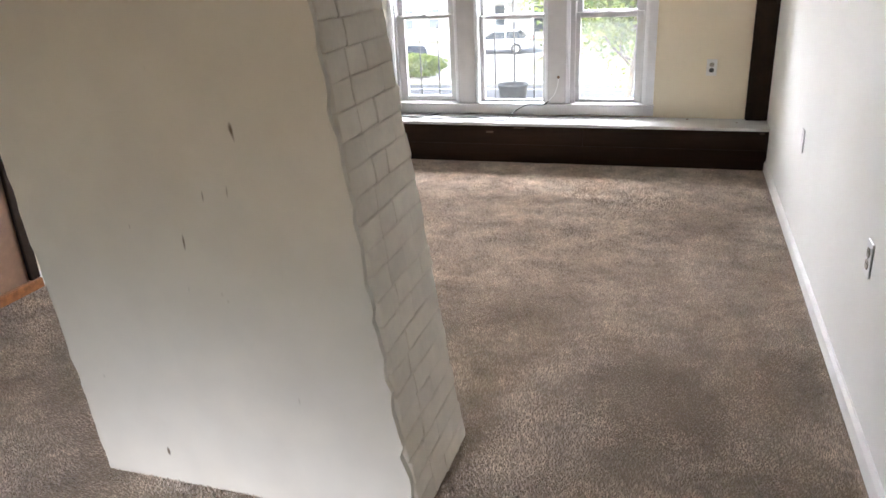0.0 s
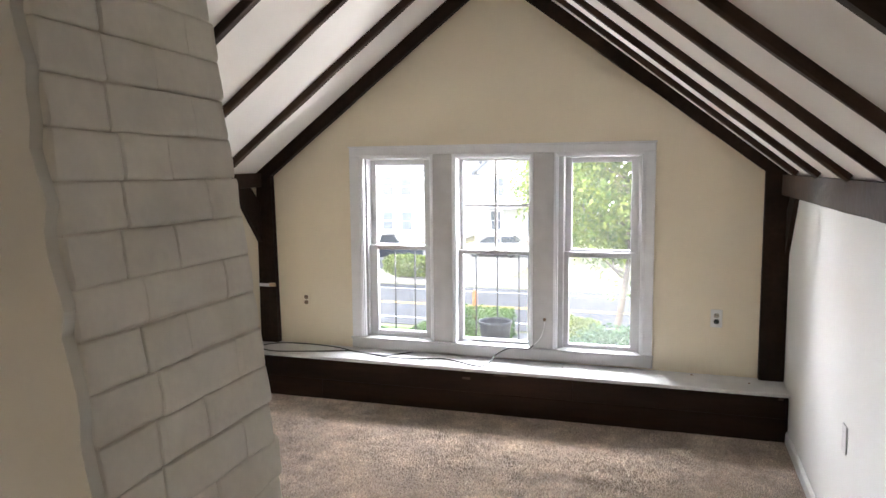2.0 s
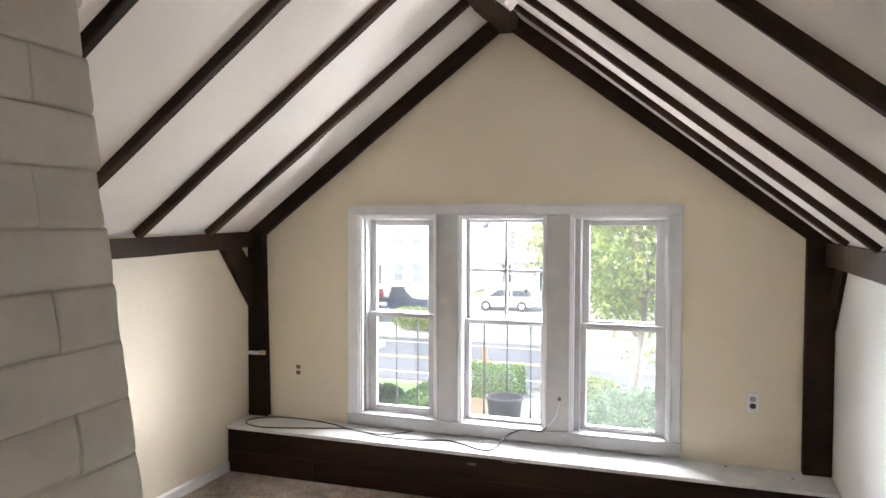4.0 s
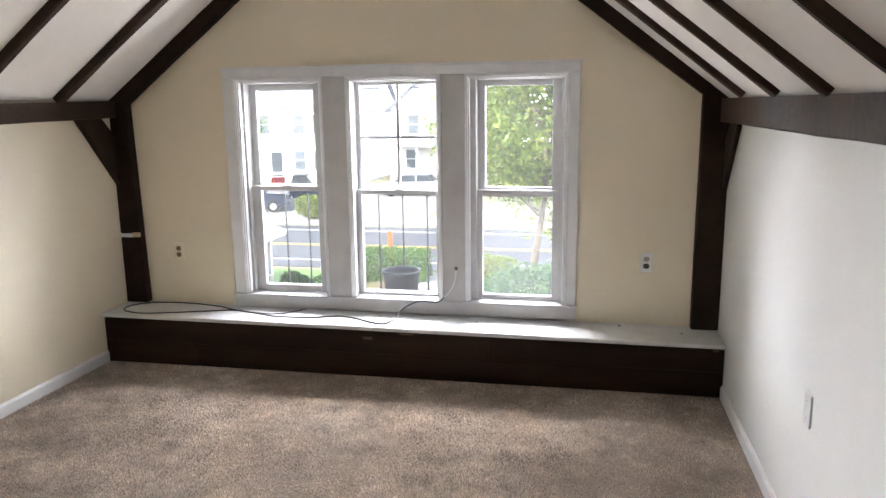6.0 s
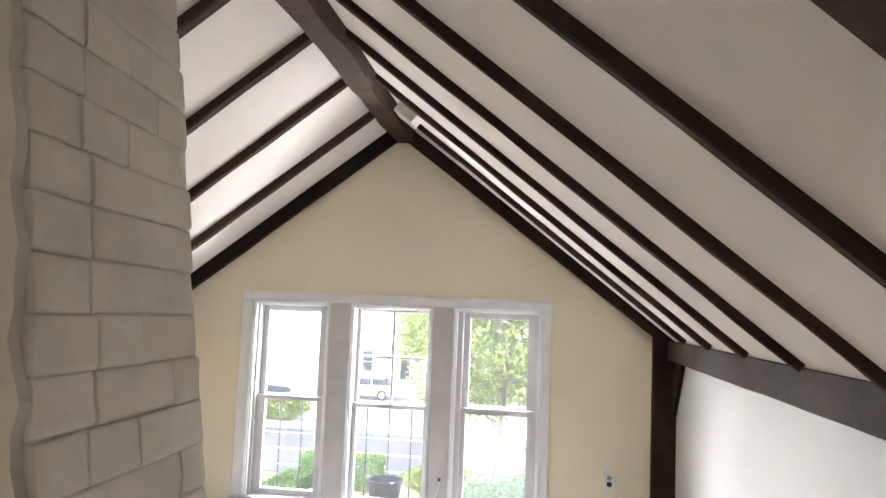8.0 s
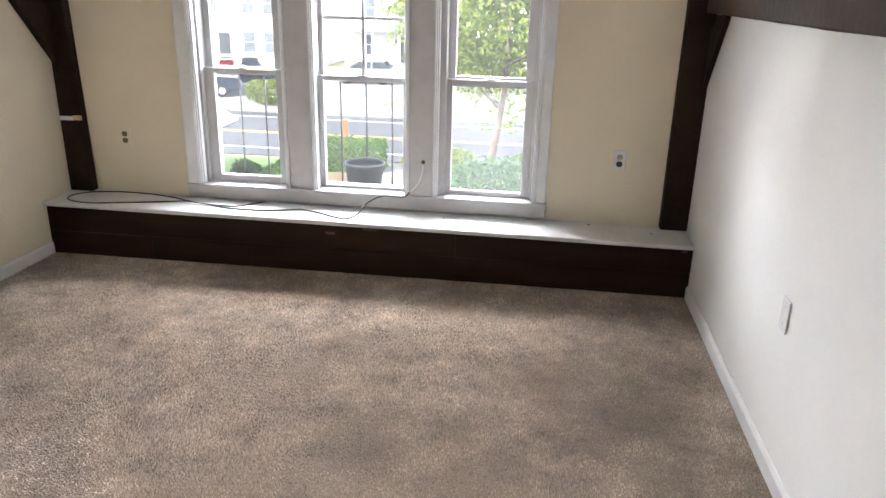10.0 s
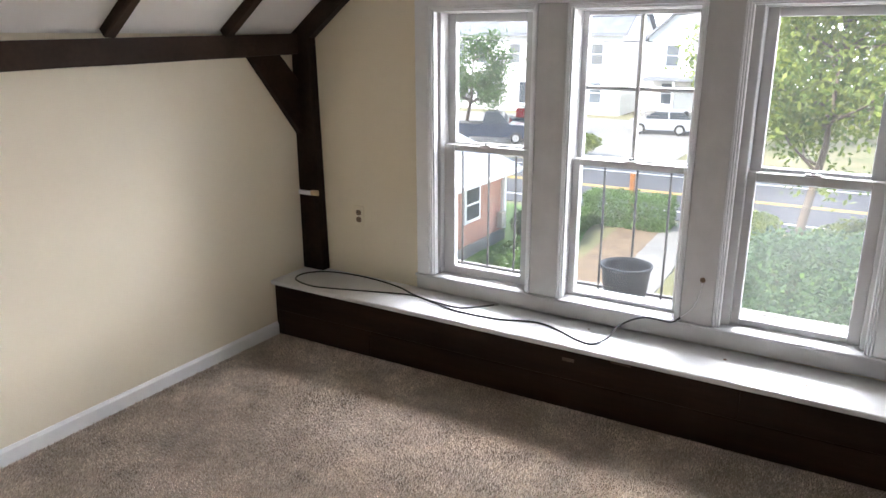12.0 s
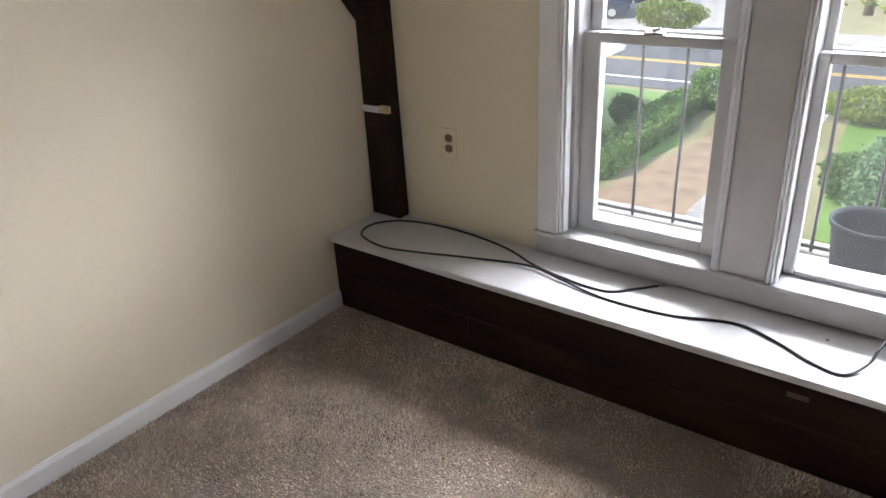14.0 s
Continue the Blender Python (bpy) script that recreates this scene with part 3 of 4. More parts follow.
part("stile", soft_box(0.001, 0.035, 0.36, 0.42, 0.056, 0.799, 0.005), BEAM, hatch, "dark stained stile")
part("stile", soft_box(0.001, 0.035, -0.42, -0.36, 0.056, 0.799, 0.005), BEAM, hatch, "dark stained stile")

# glass lamp on the east slope beside the ridge
lamp_m = Matrix.Translation((2.085, -1.03, ceiling_z(2.085, -1.03))) @ Matrix.Rotation(math.atan(SLOPE_EAST), 4, "Y")
ceiling_lamp = thing("ceiling_lamp", "small square ribbed glass lamp on the sloping ceiling", "ceiling lamp")
ceiling_lamp.matrix_world = lamp_m
part("base", soft_box(-0.07, 0.07, -0.08, 0.08, -0.018, -0.001, 0.003), WHITE, ceiling_lamp, "white lamp base")
shade = part("shade", soft_box(-0.062, 0.062, -0.072, 0.072, -0.075, -0.019, 0.008, 2), material("ribbed_glass", (0.72, 0.70, 0.66), rough=0.2, vary=0.1, scale=20), ceiling_lamp, "ribbed frosted glass shade")
for k in range(9):
    y = -0.062 + k * 0.0155
    part("rib", soft_box(-0.060, 0.060, y - 0.005, y + 0.005, -0.080, -0.0752, 0.002), shade.data.materials[0], shade)


def cable(points, radius=0.0042, fine=8):
    """A smooth round cable through the points."""
    p = [Vector(q) for q in points]
    out = []
    for i in range(len(p) - 1):
        a, b, c, d = p[max(i - 1, 0)], p[i], p[i + 1], p[min(i + 2, len(p) - 1)]
        for k in range(fine):
            u = k / fine
            out.append(0.5 * ((2 * b) + (c - a) * u + (2 * a - 5 * b + 4 * c - d) * u * u + (3 * b - a - 3 * c + d) * u ** 3))
    out.append(p[-1])
    for q in out:
        q.z -= 0.018 * q.x / WIDE if q.z < 0.34 else 0.0
    bm = bmesh.new()
    tube(bm, out, radius, 8)
    return bm


Z = 0.3235
coax = thing("coaxial_cable", "long black cable lying in a loop on the window seat", "cable")
part("lead", cable([(1.215, -0.05, Z), (1.16, -0.11, Z), (1.087, -0.17, Z), (0.945, -0.165, Z), (0.80, -0.13, Z), (0.66, -0.07, Z), (0.478, -0.035, Z), (0.293, -0.035, Z),
                    (0.155, -0.075, Z), (0.085, -0.16, Z), (0.115, -0.255, Z), (0.249, -0.295, Z), (0.377, -0.27, Z), (0.604, -0.195, Z), (0.80, -0.155, Z + 0.006),
                    (0.945, -0.185, Z + 0.004), (1.10, -0.215, Z), (1.309, -0.205, Z), (1.483, -0.150, Z), (1.605, -0.185, Z), (1.707, -0.240, Z), (1.785, -0.255, Z),
                    (1.830, -0.19, Z + 0.01), (1.865, -0.09, 0.365), (1.95, -0.05, 0.400), (2.06, -0.042, 0.398), (2.10, -0.034, 0.425)]), BLACK, coax, rounded=True)
part("painted_end", cable([(2.10, -0.034, 0.425), (2.145, -0.028, 0.475), (2.168, -0.027, 0.54), (2.174, -0.022, 0.60)], 0.003), WHITE, coax, "white painted cable end", rounded=True)
part("plug", cable([(1.215, -0.05, Z), (1.235, -0.035, Z + 0.002)], 0.005, 2), STEEL, coax)
bm = bmesh.new()
tube(bm, [(2.174, -0.0205, 0.600), (2.174, -0.028, 0.606)], 0.011, 10)
thing("cable_grommet", "dark hole cover where the cable enters the mullion", "grommet", bm, BROWN_PLASTIC)

# chips of debris on the seat
for k, (x, y) in enumerate(((2.62, -0.20), (2.31, -0.12), (3.12, -0.06), (1.72, -0.10), (3.45, -0.15))):
    bm = bmesh.new()
    bmesh.ops.create_icosphere(bm, subdivisions=1, radius=0.006 + 0.002 * (k % 3))
    for v in bm.verts:
        v.co.z *= 0.35
    thing("paint_chip", "small dark flake lying on the white seat", "debris", bm, PANEL_WOOD, group="flakes on the seat", at=(x, y, 0.3225 - 0.018 * x / WIDE))

# bright hazy sky low over the street
haze = bpy.data.materials.new("hazy_sky")
haze.use_nodes = True
glow = haze.node_tree.nodes.new("ShaderNodeEmission")
glow.inputs["Color"].default_value, glow.inputs["Strength"].default_value = (0.97, 0.98, 1.0, 1), 10.5
haze.node_tree.links.new(glow.outputs["Emission"], haze.node_tree.nodes["Material Output"].inputs["Surface"])
bm = bmesh.new()
box(bm, -160, 160, 95.0, 95.5, -4.6, 27.0)
thing("backdrop", "bright hazy white sky beyond the houses", "sky", bm, haze, kind="structure")

# ---- outside: slatted ledge, guard rods and pot ----
LEDGE = 0.275
ledge = thing("slatted_ledge", "weathered grey slatted ledge below the windows outside", "ledge")
for k in range(7):
    y = 0.225 + k * 0.062
    part("slat", soft_box(0.15, 3.5, y, y + 0.048, LEDGE - 0.022, LEDGE, 0.003), DECK, ledge)
for x in (0.2, 1.4, 2.3, 3.4):
    part("bearer", soft_box(x, x + 0.05, 0.205, 0.66, LEDGE - 0.10, LEDGE - 0.0225, 0.003), DECK, ledge)
guard = thing("window_guard", "row of thin black iron rods in front of the windows", "guard rail")
part("bottom_bar", soft_box(0.52, 2.08, 0.545, 0.56, LEDGE + 0.012, LEDGE + 0.026, 0.002), IRON, guard)
for k in range(9):
    x = 0.70 + k * 0.168
    bm = bmesh.new()
    tube(bm, [(x, 0.552, LEDGE + 0.0005), (x + 0.002, 0.552, 0.6), (x, 0.552, 0.955), (x, 0.552, 0.985)], [0.0065, 0.0065, 0.0065, 0.001], 8)
    part("rod", bm, IRON, guard, rounded=True)

pot = thing("plant_pot", "empty grey plastic plant pot standing on the slatted ledge", "plant pot", at=(1.728, 0.40, LEDGE))
bm = bmesh.new()
profile = [(0.0, 0.004), (0.095, 0.0), (0.100, 0.006), (0.121, 0.192), (0.128, 0.195), (0.130, 0.212), (0.124, 0.214), (0.117, 0.196), (0.097, 0.030), (0.0, 0.028)]
rings = []
for r, z in profile:
    rings.append([bm.verts.new((r * math.cos(2 * math.pi * k / 36), r * math.sin(2 * math.pi * k / 36), z)) for k in range(36)] if r else [bm.verts.new((0, 0, z))])
for a, b in zip(rings, rings[1:]):
    for k in range(36):
        f = [a[k % len(a)], a[(k + 1) % len(a)], b[(k + 1) % len(b)], b[k % len(b)]]
        bm.faces.new(list(dict.fromkeys(f)))
part("tub", bm, POT, pot, rounded=True)
bm = bmesh.new()
bmesh.ops.create_circle(bm, cap_ends=True, radius=0.108, segments=24)
for v in bm.verts:
    v.co.z = 0.11
part("soil", bm, material("dry_soil", (0.12, 0.085, 0.06), rough=0.95, vary=0.3, scale=30, bump=0.6), pot, "dry brown soil")

# ---- outside: ground, road and yard ----
GROUND = -4.6
GRASS_DRY = material("dry_grass", (0.24, 0.205, 0.11), rough=0.95, scale=0.5, second=(0.13, 0.14, 0.055), grain=0.3, grain_scale=9, bump=0.5, bump_scale=12)
LAWN = material("green_lawn", (0.11, 0.21, 0.03), rough=0.95, scale=0.8, second=(0.07, 0.15, 0.022), grain=0.35, grain_scale=14, bump=0.6, bump_scale=18)
MULCH = material("pale_brown_mulch", (0.20, 0.14, 0.085), rough=0.95, vary=0.25, scale=2, grain=0.4, grain_scale=20, bump=0.6, bump_scale=16)
CONCRETE = material("pale_concrete", (0.25, 0.24, 0.22), rough=0.9, vary=0.15, scale=1.5, grain=0.15, grain_scale=20, bump=0.2, bump_scale=30, per_piece=0.06)
ASPHALT = material("asphalt", (0.045, 0.049, 0.056), rough=0.9, vary=0.2, scale=0.6, grain=0.3, grain_scale=30, bump=0.2, bump_scale=50)
LINE_WHITE = material("white_road_paint", (0.72, 0.72, 0.70), rough=0.7, vary=0.15, scale=3)
LINE_YELLOW = material("yellow_road_paint", (0.60, 0.36, 0.05), rough=0.7, vary=0.15, scale=3)
SIDING = material("white_siding", (0.78, 0.78, 0.76), rough=0.6, vary=0.04, scale=0.6, grain=0.05, grain_scale=2)
ROOF_GREY = material("grey_shingle", (0.20, 0.21, 0.23), rough=0.9, vary=0.2, scale=1.5, grain=0.2, grain_scale=8)
ROOF_BLUE = material("pale_blue_grey_roof", (0.34, 0.38, 0.42), rough=0.7, vary=0.08, scale=1.2, grain=0.1, grain_scale=10)
DARK_GLASS = material("dark_window_glass", (0.05, 0.06, 0.07), rough=0.08, vary=0.2, scale=1)
# paler than the dark glass: the sky's reflection is put into the base colour
HOUSE_PANE = material("painted_reflection_pane", (0.12, 0.14, 0.16), rough=0.08, vary=0.2, scale=1)
BARK = material("bark", (0.13, 0.10, 0.075), rough=0.95, vary=0.3, scale=8, grain=0.3, grain_scale=30, bump=0.8, bump_scale=25, stretch=(1, 1, 0.3))


def brick_wall_material():
    m = material("red_brick", (0.33, 0.13, 0.08), rough=0.85, vary=0.15, scale=2)
    t = m.node_tree
    b = t.nodes["Principled BSDF"]
    where, split, turn, tex = (t.nodes.new(n) for n in ("ShaderNodeTexCoord", "ShaderNodeSeparateXYZ", "ShaderNodeCombineXYZ", "ShaderNodeTexBrick"))
    tex.inputs["Color1"].default_value, tex.inputs["Color2"].default_value = (0.36, 0.13, 0.075, 1), (0.27, 0.095, 0.06, 1)
    tex.inputs["Mortar"].default_value = (0.42, 0.34, 0.28, 1)
    tex.inputs["Scale"].default_value, tex.inputs["Brick Width"].default_value, tex.inputs["Row Height"].default_value = 1.0, 0.21, 0.07
    tex.inputs["Mortar Size"].default_value = 0.008
    t.links.new(where.outputs["Object"], split.inputs["Vector"])
    t.links.new(split.outputs["Y"], turn.inputs["X"])
    t.links.new(split.outputs["Z"], turn.inputs["Y"])
    t.links.new(turn.outputs["Vector"], tex.inputs["Vector"])
    t.links.new(tex.outputs["Color"], b.inputs["Base Color"])
    return m


def leaf_material(name, light, dark):
    m = bpy.data.materials.new(name)
    m.use_nodes = True
    t = m.node_tree
    b = t.nodes["Principled BSDF"]
    b.inputs["Roughness"].default_value = 0.55
    geo, ramp = t.nodes.new("ShaderNodeNewGeometry"), t.nodes.new("ShaderNodeValToRGB")
    ramp.color_ramp.elements[0].color, ramp.color_ramp.elements[1].color = (*dark, 1), (*light, 1)
    t.links.new(geo.outputs["Random Per Island"], ramp.inputs["Fac"])
    t.links.new(ramp.outputs["Color"], b.inputs["Base Color"])
    thin, mix = t.nodes.new("ShaderNodeBsdfTranslucent"), t.nodes.new("ShaderNodeMixShader")
    t.links.new(ramp.outputs["Color"], thin.inputs["Color"])
    mix.inputs["Fac"].default_value = 0.35
    t.links.new(b.outputs["BSDF"], mix.inputs[1])
    t.links.new(thin.outputs["BSDF"], mix.inputs[2])
    t.links.new(mix.outputs["Shader"], t.nodes["Material Output"].inputs["Surface"])
    return m


LEAF_GREEN = leaf_material("green_leaves", (0.09, 0.17, 0.035), (0.03, 0.07, 0.018))
LEAF_YELLOW = leaf_material("yellow_green_leaves", (0.25, 0.29, 0.05), (0.08, 0.14, 0.03))
LEAF_HEDGE = leaf_material("hedge_leaves", (0.12, 0.22, 0.04), (0.05, 0.11, 0.022))
LEAF_SHRUB = leaf_material("blue_green_leaves", (0.11, 0.19, 0.08), (0.045, 0.09, 0.045))


def leaves_mesh(name, centres, size, rng, mat):
    """Many small pointed leaves, each a bent quad, at the centres."""
    n = len(centres)
    a = rng.normal(size=(n, 3))
    a /= np.linalg.norm(a, axis=1, keepdims=True)
    b = np.cross(a, rng.normal(size=(n, 3)))
    b /= np.linalg.norm(b, axis=1, keepdims=True)
    s = size * rng.uniform(0.6, 1.3, (n, 1))
    c = np.asarray(centres)
    verts = np.stack([c - a * s, c + b * s * 0.45, c + a * s, c - b * s * 0.45], 1).reshape(-1, 3)
    faces = np.arange(4 * n).reshape(-1, 4)
    me = bpy.data.meshes.new(name)
    me.from_pydata(verts.tolist(), [], faces.tolist())
    me.materials.append(mat)
    return me


def leaf_part(name, centres, size, rng, mat, parent, label=""):
    ob = new(name, leaves_mesh(name, centres, size, rng, mat))
    ob.parent = parent
    return tagged(ob, label)


def tree(label, at, tall, spread, trunk_r, mat, seed, leaves=7000, leaf=0.10, low=0.35):
    rng = np.random.default_rng(seed)
    ob = thing("tree", label, "tree", at=at)
    bm = bmesh.new()
    top = Vector((rng.normal() * 0.1 * tall, rng.normal() * 0.1 * tall, tall * 0.8))
    line = [Vector((0, 0, -0.1)), Vector((0.02, 0.01, tall * 0.2)), top * 0.5 + Vector((0.1, 0, 0)), top]
    tube(bm, line, [trunk_r * 1.3, trunk_r, trunk_r * 0.7, trunk_r * 0.15], 9)
    tips = []
    for k in range(16):
        f = rng.uniform(low, 0.95)
        base = line[1].lerp(top, max(0.0, (f - 0.2) / 0.8))
        ang, out = rng.uniform(0, 2 * math.pi), spread * rng.uniform(0.5, 1.0) * (1.15 - 0.7 * abs(f - 0.5))
        tip = base + Vector((math.cos(ang) * out, math.sin(ang) * out, rng.uniform(0.05, 0.22) * tall))
        mid = base.lerp(tip, 0.5) + Vector((rng.normal() * 0.1, rng.normal() * 0.1, -0.03 * tall))
        tube(bm, [base, mid, tip], [trunk_r * 0.4, trunk_r * 0.25, trunk_r * 0.06], 6)
        tips += [tip, mid.lerp(tip, 0.5)]
        for _ in range(3):
            side = mid.lerp(tip, rng.uniform(0.1, 0.9)) + Vector(rng.normal(size=3)) * spread * 0.22
            tube(bm, [mid.lerp(tip, 0.4), side], [trunk_r * 0.15, trunk_r * 0.04], 5)
            tips.append(side)
    tips.append(top)
    part("trunk", bm, BARK, ob, "rough brown trunk and limbs", rounded=True)
    t = np.array([tuple(v) for v in tips])
    pick = rng.integers(0, len(t), leaves)
    centres = t[pick] + rng.normal(size=(leaves, 3)) * np.array([0.17, 0.17, 0.12]) * spread
    leaf_part("crown", centres, leaf, rng, mat, ob, "loose crown of small leaves")
    return ob


def shrub(name, label, category, at, sizes, mat, seed, leaves=3500, leaf=0.06, boxy=False, group=""):
    rng = np.random.default_rng(seed)
    ob = thing(name, label, category, at=at, group=group)
    bm = bmesh.new()
    for k in range(9):
        ang = rng.uniform(0, 2 * math.pi)
        tube(bm, [(rng.normal() * 0.1 * sizes[0], rng.normal() * 0.1 * sizes[1], -0.03),
                  (math.cos(ang) * 0.3 * sizes[0], math.sin(ang) * 0.3 * sizes[1], sizes[2] * 0.75)], [0.02, 0.006], 5)
    part("stems", bm, BARK, ob)
    if boxy:
        c = rng.uniform(-0.5, 0.5, (leaves, 3))
        axis = rng.integers(0, 3, leaves)
        edge = np.sign(rng.normal(size=leaves)) * 0.5
        near = rng.uniform(0, 1, leaves) < 0.7
        c[np.arange(leaves)[near], axis[near]] = edge[near]
        c += rng.normal(size=(leaves, 3)) * 0.02
        c[:, 2] += 0.5
        bump = 0.06 * np.sin(c[:, 0] * 31) * np.cos(c[:, 1] * 17)
        c[:, 2] = np.maximum(c[:, 2] * (1 + bump), 0.01)
        centres = c * np.array(sizes)
    else:
        d = rng.normal(size=(leaves, 3))
        d /= np.linalg.norm(d, axis=1, keepdims=True)
        lumps = rng.normal(size=(14, 3))
        lumps /= np.linalg.norm(lumps, axis=1, keepdims=True)
        r = rng.uniform(0.65, 1.0, leaves) * (0.8 + 0.25 * np.clip((d @ lumps.T).max(1), 0, 1) ** 6)
        centres = d * r[:, None] * np.array([sizes[0] / 2, sizes[1] / 2, sizes[2] / 2]) + np.array([0, 0, sizes[2] / 2])
        centres[:, 2] = np.maximum(centres[:, 2], 0.02)
    leaf_part("foliage", centres, leaf, rng, mat, ob)
    return ob


def sheet(name, label, category, outline, z, mat, thick=0.0):
    bm = bmesh.new()
    prism(bm, outline, "z", z - max(thick, 0.02), z)
    return thing(name, label, category, bm, mat, kind="structure")


bm = bmesh.new()
box(bm, -400, 400, -60, 900, GROUND - 0.5, GROUND)
thing("ground", "sun-bleached dry grass round the house", "ground", bm, GRASS_DRY, kind="structure")
sheet("lawn", "mown bright green front lawn", "lawn", [(-30, 12.5), (-5.2, 12.5), (-4.4, 16.5), (-5.6, 21.8), (-30, 22.0)], GROUND + 0.02, LAWN, 0.05)
sheet("lawn_east", "green grass strip beside the walk", "lawn", [(-0.2, 12.0), (9.0, 11.0), (9.0, 21.5), (-1.2, 21.6), (-0.9, 18.5)], GROUND + 0.02, LAWN, 0.05)
sheet("mulch_bed", "bare pale brown bed beside the walk", "garden bed", [(-4.9, 11.5), (-2.6, 11.5), (-2.9, 20.5), (-4.3, 20.8), (-4.1, 16.5)], GROUND + 0.012, MULCH, 0.04)
road = sheet("road", "two-lane asphalt street in front of the house", "road", [(-120, 22.7), (120, 21.9), (120, 31.6), (-120, 32.4)], GROUND + 0.02, ASPHALT, 0.06)
for name, y0, wide, mat, label in (("edge_line", 23.5, 0.15, LINE_WHITE, "white edge line"), ("edge_line", 30.6, 0.14, LINE_WHITE, "white edge line"),
                                   ("centre_line", 26.6, 0.11, LINE_YELLOW, "yellow centre line"), ("centre_line", 26.88, 0.11, LINE_YELLOW, "yellow centre line")):
    bm = bmesh.new()
    prism(bm, [(-120, y0 + 0.6), (120, y0 - 0.5), (120, y0 - 0.5 + wide), (-120, y0 + 0.6 + wide)], "z", GROUND + 0.021, GROUND + 0.026)
    part(name, bm, mat, road, label)
walkpath = thing("front_walk", "pale concrete slab walk leading to the street", "path", kind="structure")
for k in range(11):
    y = 10.0 + k * 1.08
    x = -2.0 - 0.035 * (y - 12)
    ob = part("slab", soft_box(x - 0.62, x + 0.62, y, y + 1.06, GROUND - 0.03, GROUND + 0.035, 0.008), CONCRETE, walkpath)
far_walk = thing("far_pavement", "pale concrete pavement across the street", "pavement", kind="structure")
part("kerb", soft_box(-100, 100, 32.4, 32.6, GROUND - 0.1, GROUND + 0.14, 0.02), CONCRETE, far_walk)
part("paving", soft_box(-100, 100, 32.61, 35.0, GROUND - 0.1, GROUND + 0.13, 0.01), CONCRETE, far_walk)
sheet("parking_lot", "pale concrete forecourt in front of the houses", "forecourt", [(-60, 35.05), (-6, 35.05), (-6, 53.0), (-60, 53.0)], GROUND + 0.05, CONCRETE, 0.1)

for at, sizes, seed in (((-4.1, 20.9, GROUND), (2.8, 1.2, 1.05), 1), ((-5.5, 18.6, GROUND), (0.85, 3.4, 0.6), 2), ((-5.35, 15.6, GROUND), (0.9, 4.8, 0.6), 3)):
    shrub("hedge", "clipped bright green hedge along the yard", "hedge", at, sizes, LEAF_HEDGE, seed, 7000, 0.06, True, group="front hedges")
shrub("shrub", "rounded dark green shrub beside the brick house", "shrub", (-6.45, 17.7, GROUND), (1.1, 1.1, 0.95), LEAF_GREEN, 11, 4000, 0.055)
shrub("shrub", "low yellow-green shrub near the street", "shrub", (-0.6, 20.6, GROUND), (2.8, 1.6, 1.1), LEAF_YELLOW, 12, 5000, 0.06)
shrub("shrub", "wide yellow-green shrub near the street", "shrub", (3.2, 20.4, GROUND), (3.4, 1.8, 1.2), LEAF_YELLOW, 13, 5000, 0.06)
shrub("shrub", "large blue-green shrub below the windows", "shrub", (2.1, 11.6, GROUND), (4.2, 3.6, 2.9), LEAF_SHRUB, 14, 15000, 0.06)
shrub("shrub", "green shrub beside the walk", "shrub", (0.1, 14.4, GROUND), (1.6, 1.8, 1.1), LEAF_GREEN, 15, 4500, 0.055)
shrub("shrub", "yellow-green shrub across the street", "shrub", (-11.4, 33.8, GROUND + 0.13), (4.2, 1.6, 1.5), LEAF_YELLOW, 16, 4500, 0.09)
tree("leafy young tree in front of the windows", (1.5, 16.0, GROUND), 9.0, 2.6, 0.11, LEAF_YELLOW, 21, 14000, 0.095, low=0.38)
tree("tall yellow-green street tree", (3.8, 20.8, GROUND), 10.0, 3.4, 0.2, LEAF_YELLOW, 22, 9000, 0.11)
tree("green street tree across the road", (-19.4, 37.2, GROUND), 6.6, 2.1, 0.12, LEAF_GREEN, 23, 11000, 0.11, low=0.30)
tree("yellow-green tree beside the white house", (-4.0, 42.0, GROUND), 9.0, 3.4, 0.2, LEAF_YELLOW, 24, 9000, 0.14)
tree("tall tree behind the houses", (4.0, 60.0, GROUND), 16.0, 6.0, 0.3, LEAF_GREEN, 25, 8000, 0.25)
tree("tall tree behind the houses", (-38.0, 72.0, GROUND), 17.0, 6.5, 0.3, LEAF_GREEN, 26, 8000, 0.25)
post = thing("marker_post", "weathered orange-brown wooden post behind the hedge", "post", soft_box(-0.09, 0.09, -0.08, 0.08, 0, 1.6, 0.02), ORANGE_WOOD, at=(-4.35, 22.0, GROUND))


# ---- outside: houses ----
def house_window(parent, x, z, wide, high, y, facing=-1):
    """A sash window set proud of a wall that faces -y."""
    f = part("window", soft_box(x - wide / 2 - 0.09, x + wide / 2 + 0.09, y + facing * 0.06, y - facing * 0.02, z - 0.09, z + high + 0.12, 0.01), WHITE, parent, "white framed sash window")
    for a, b in ((z, z + high / 2 - 0.03), (z + high / 2 + 0.03, z + high)):
        bm = bmesh.new()
        box(bm, x - wide / 2, x + wide / 2, min(y + facing * 0.075, y + facing * 0.061), max(y + facing * 0.075, y + facing * 0.061), a, b)
        part("pane", bm, HOUSE_PANE, f)
    return f


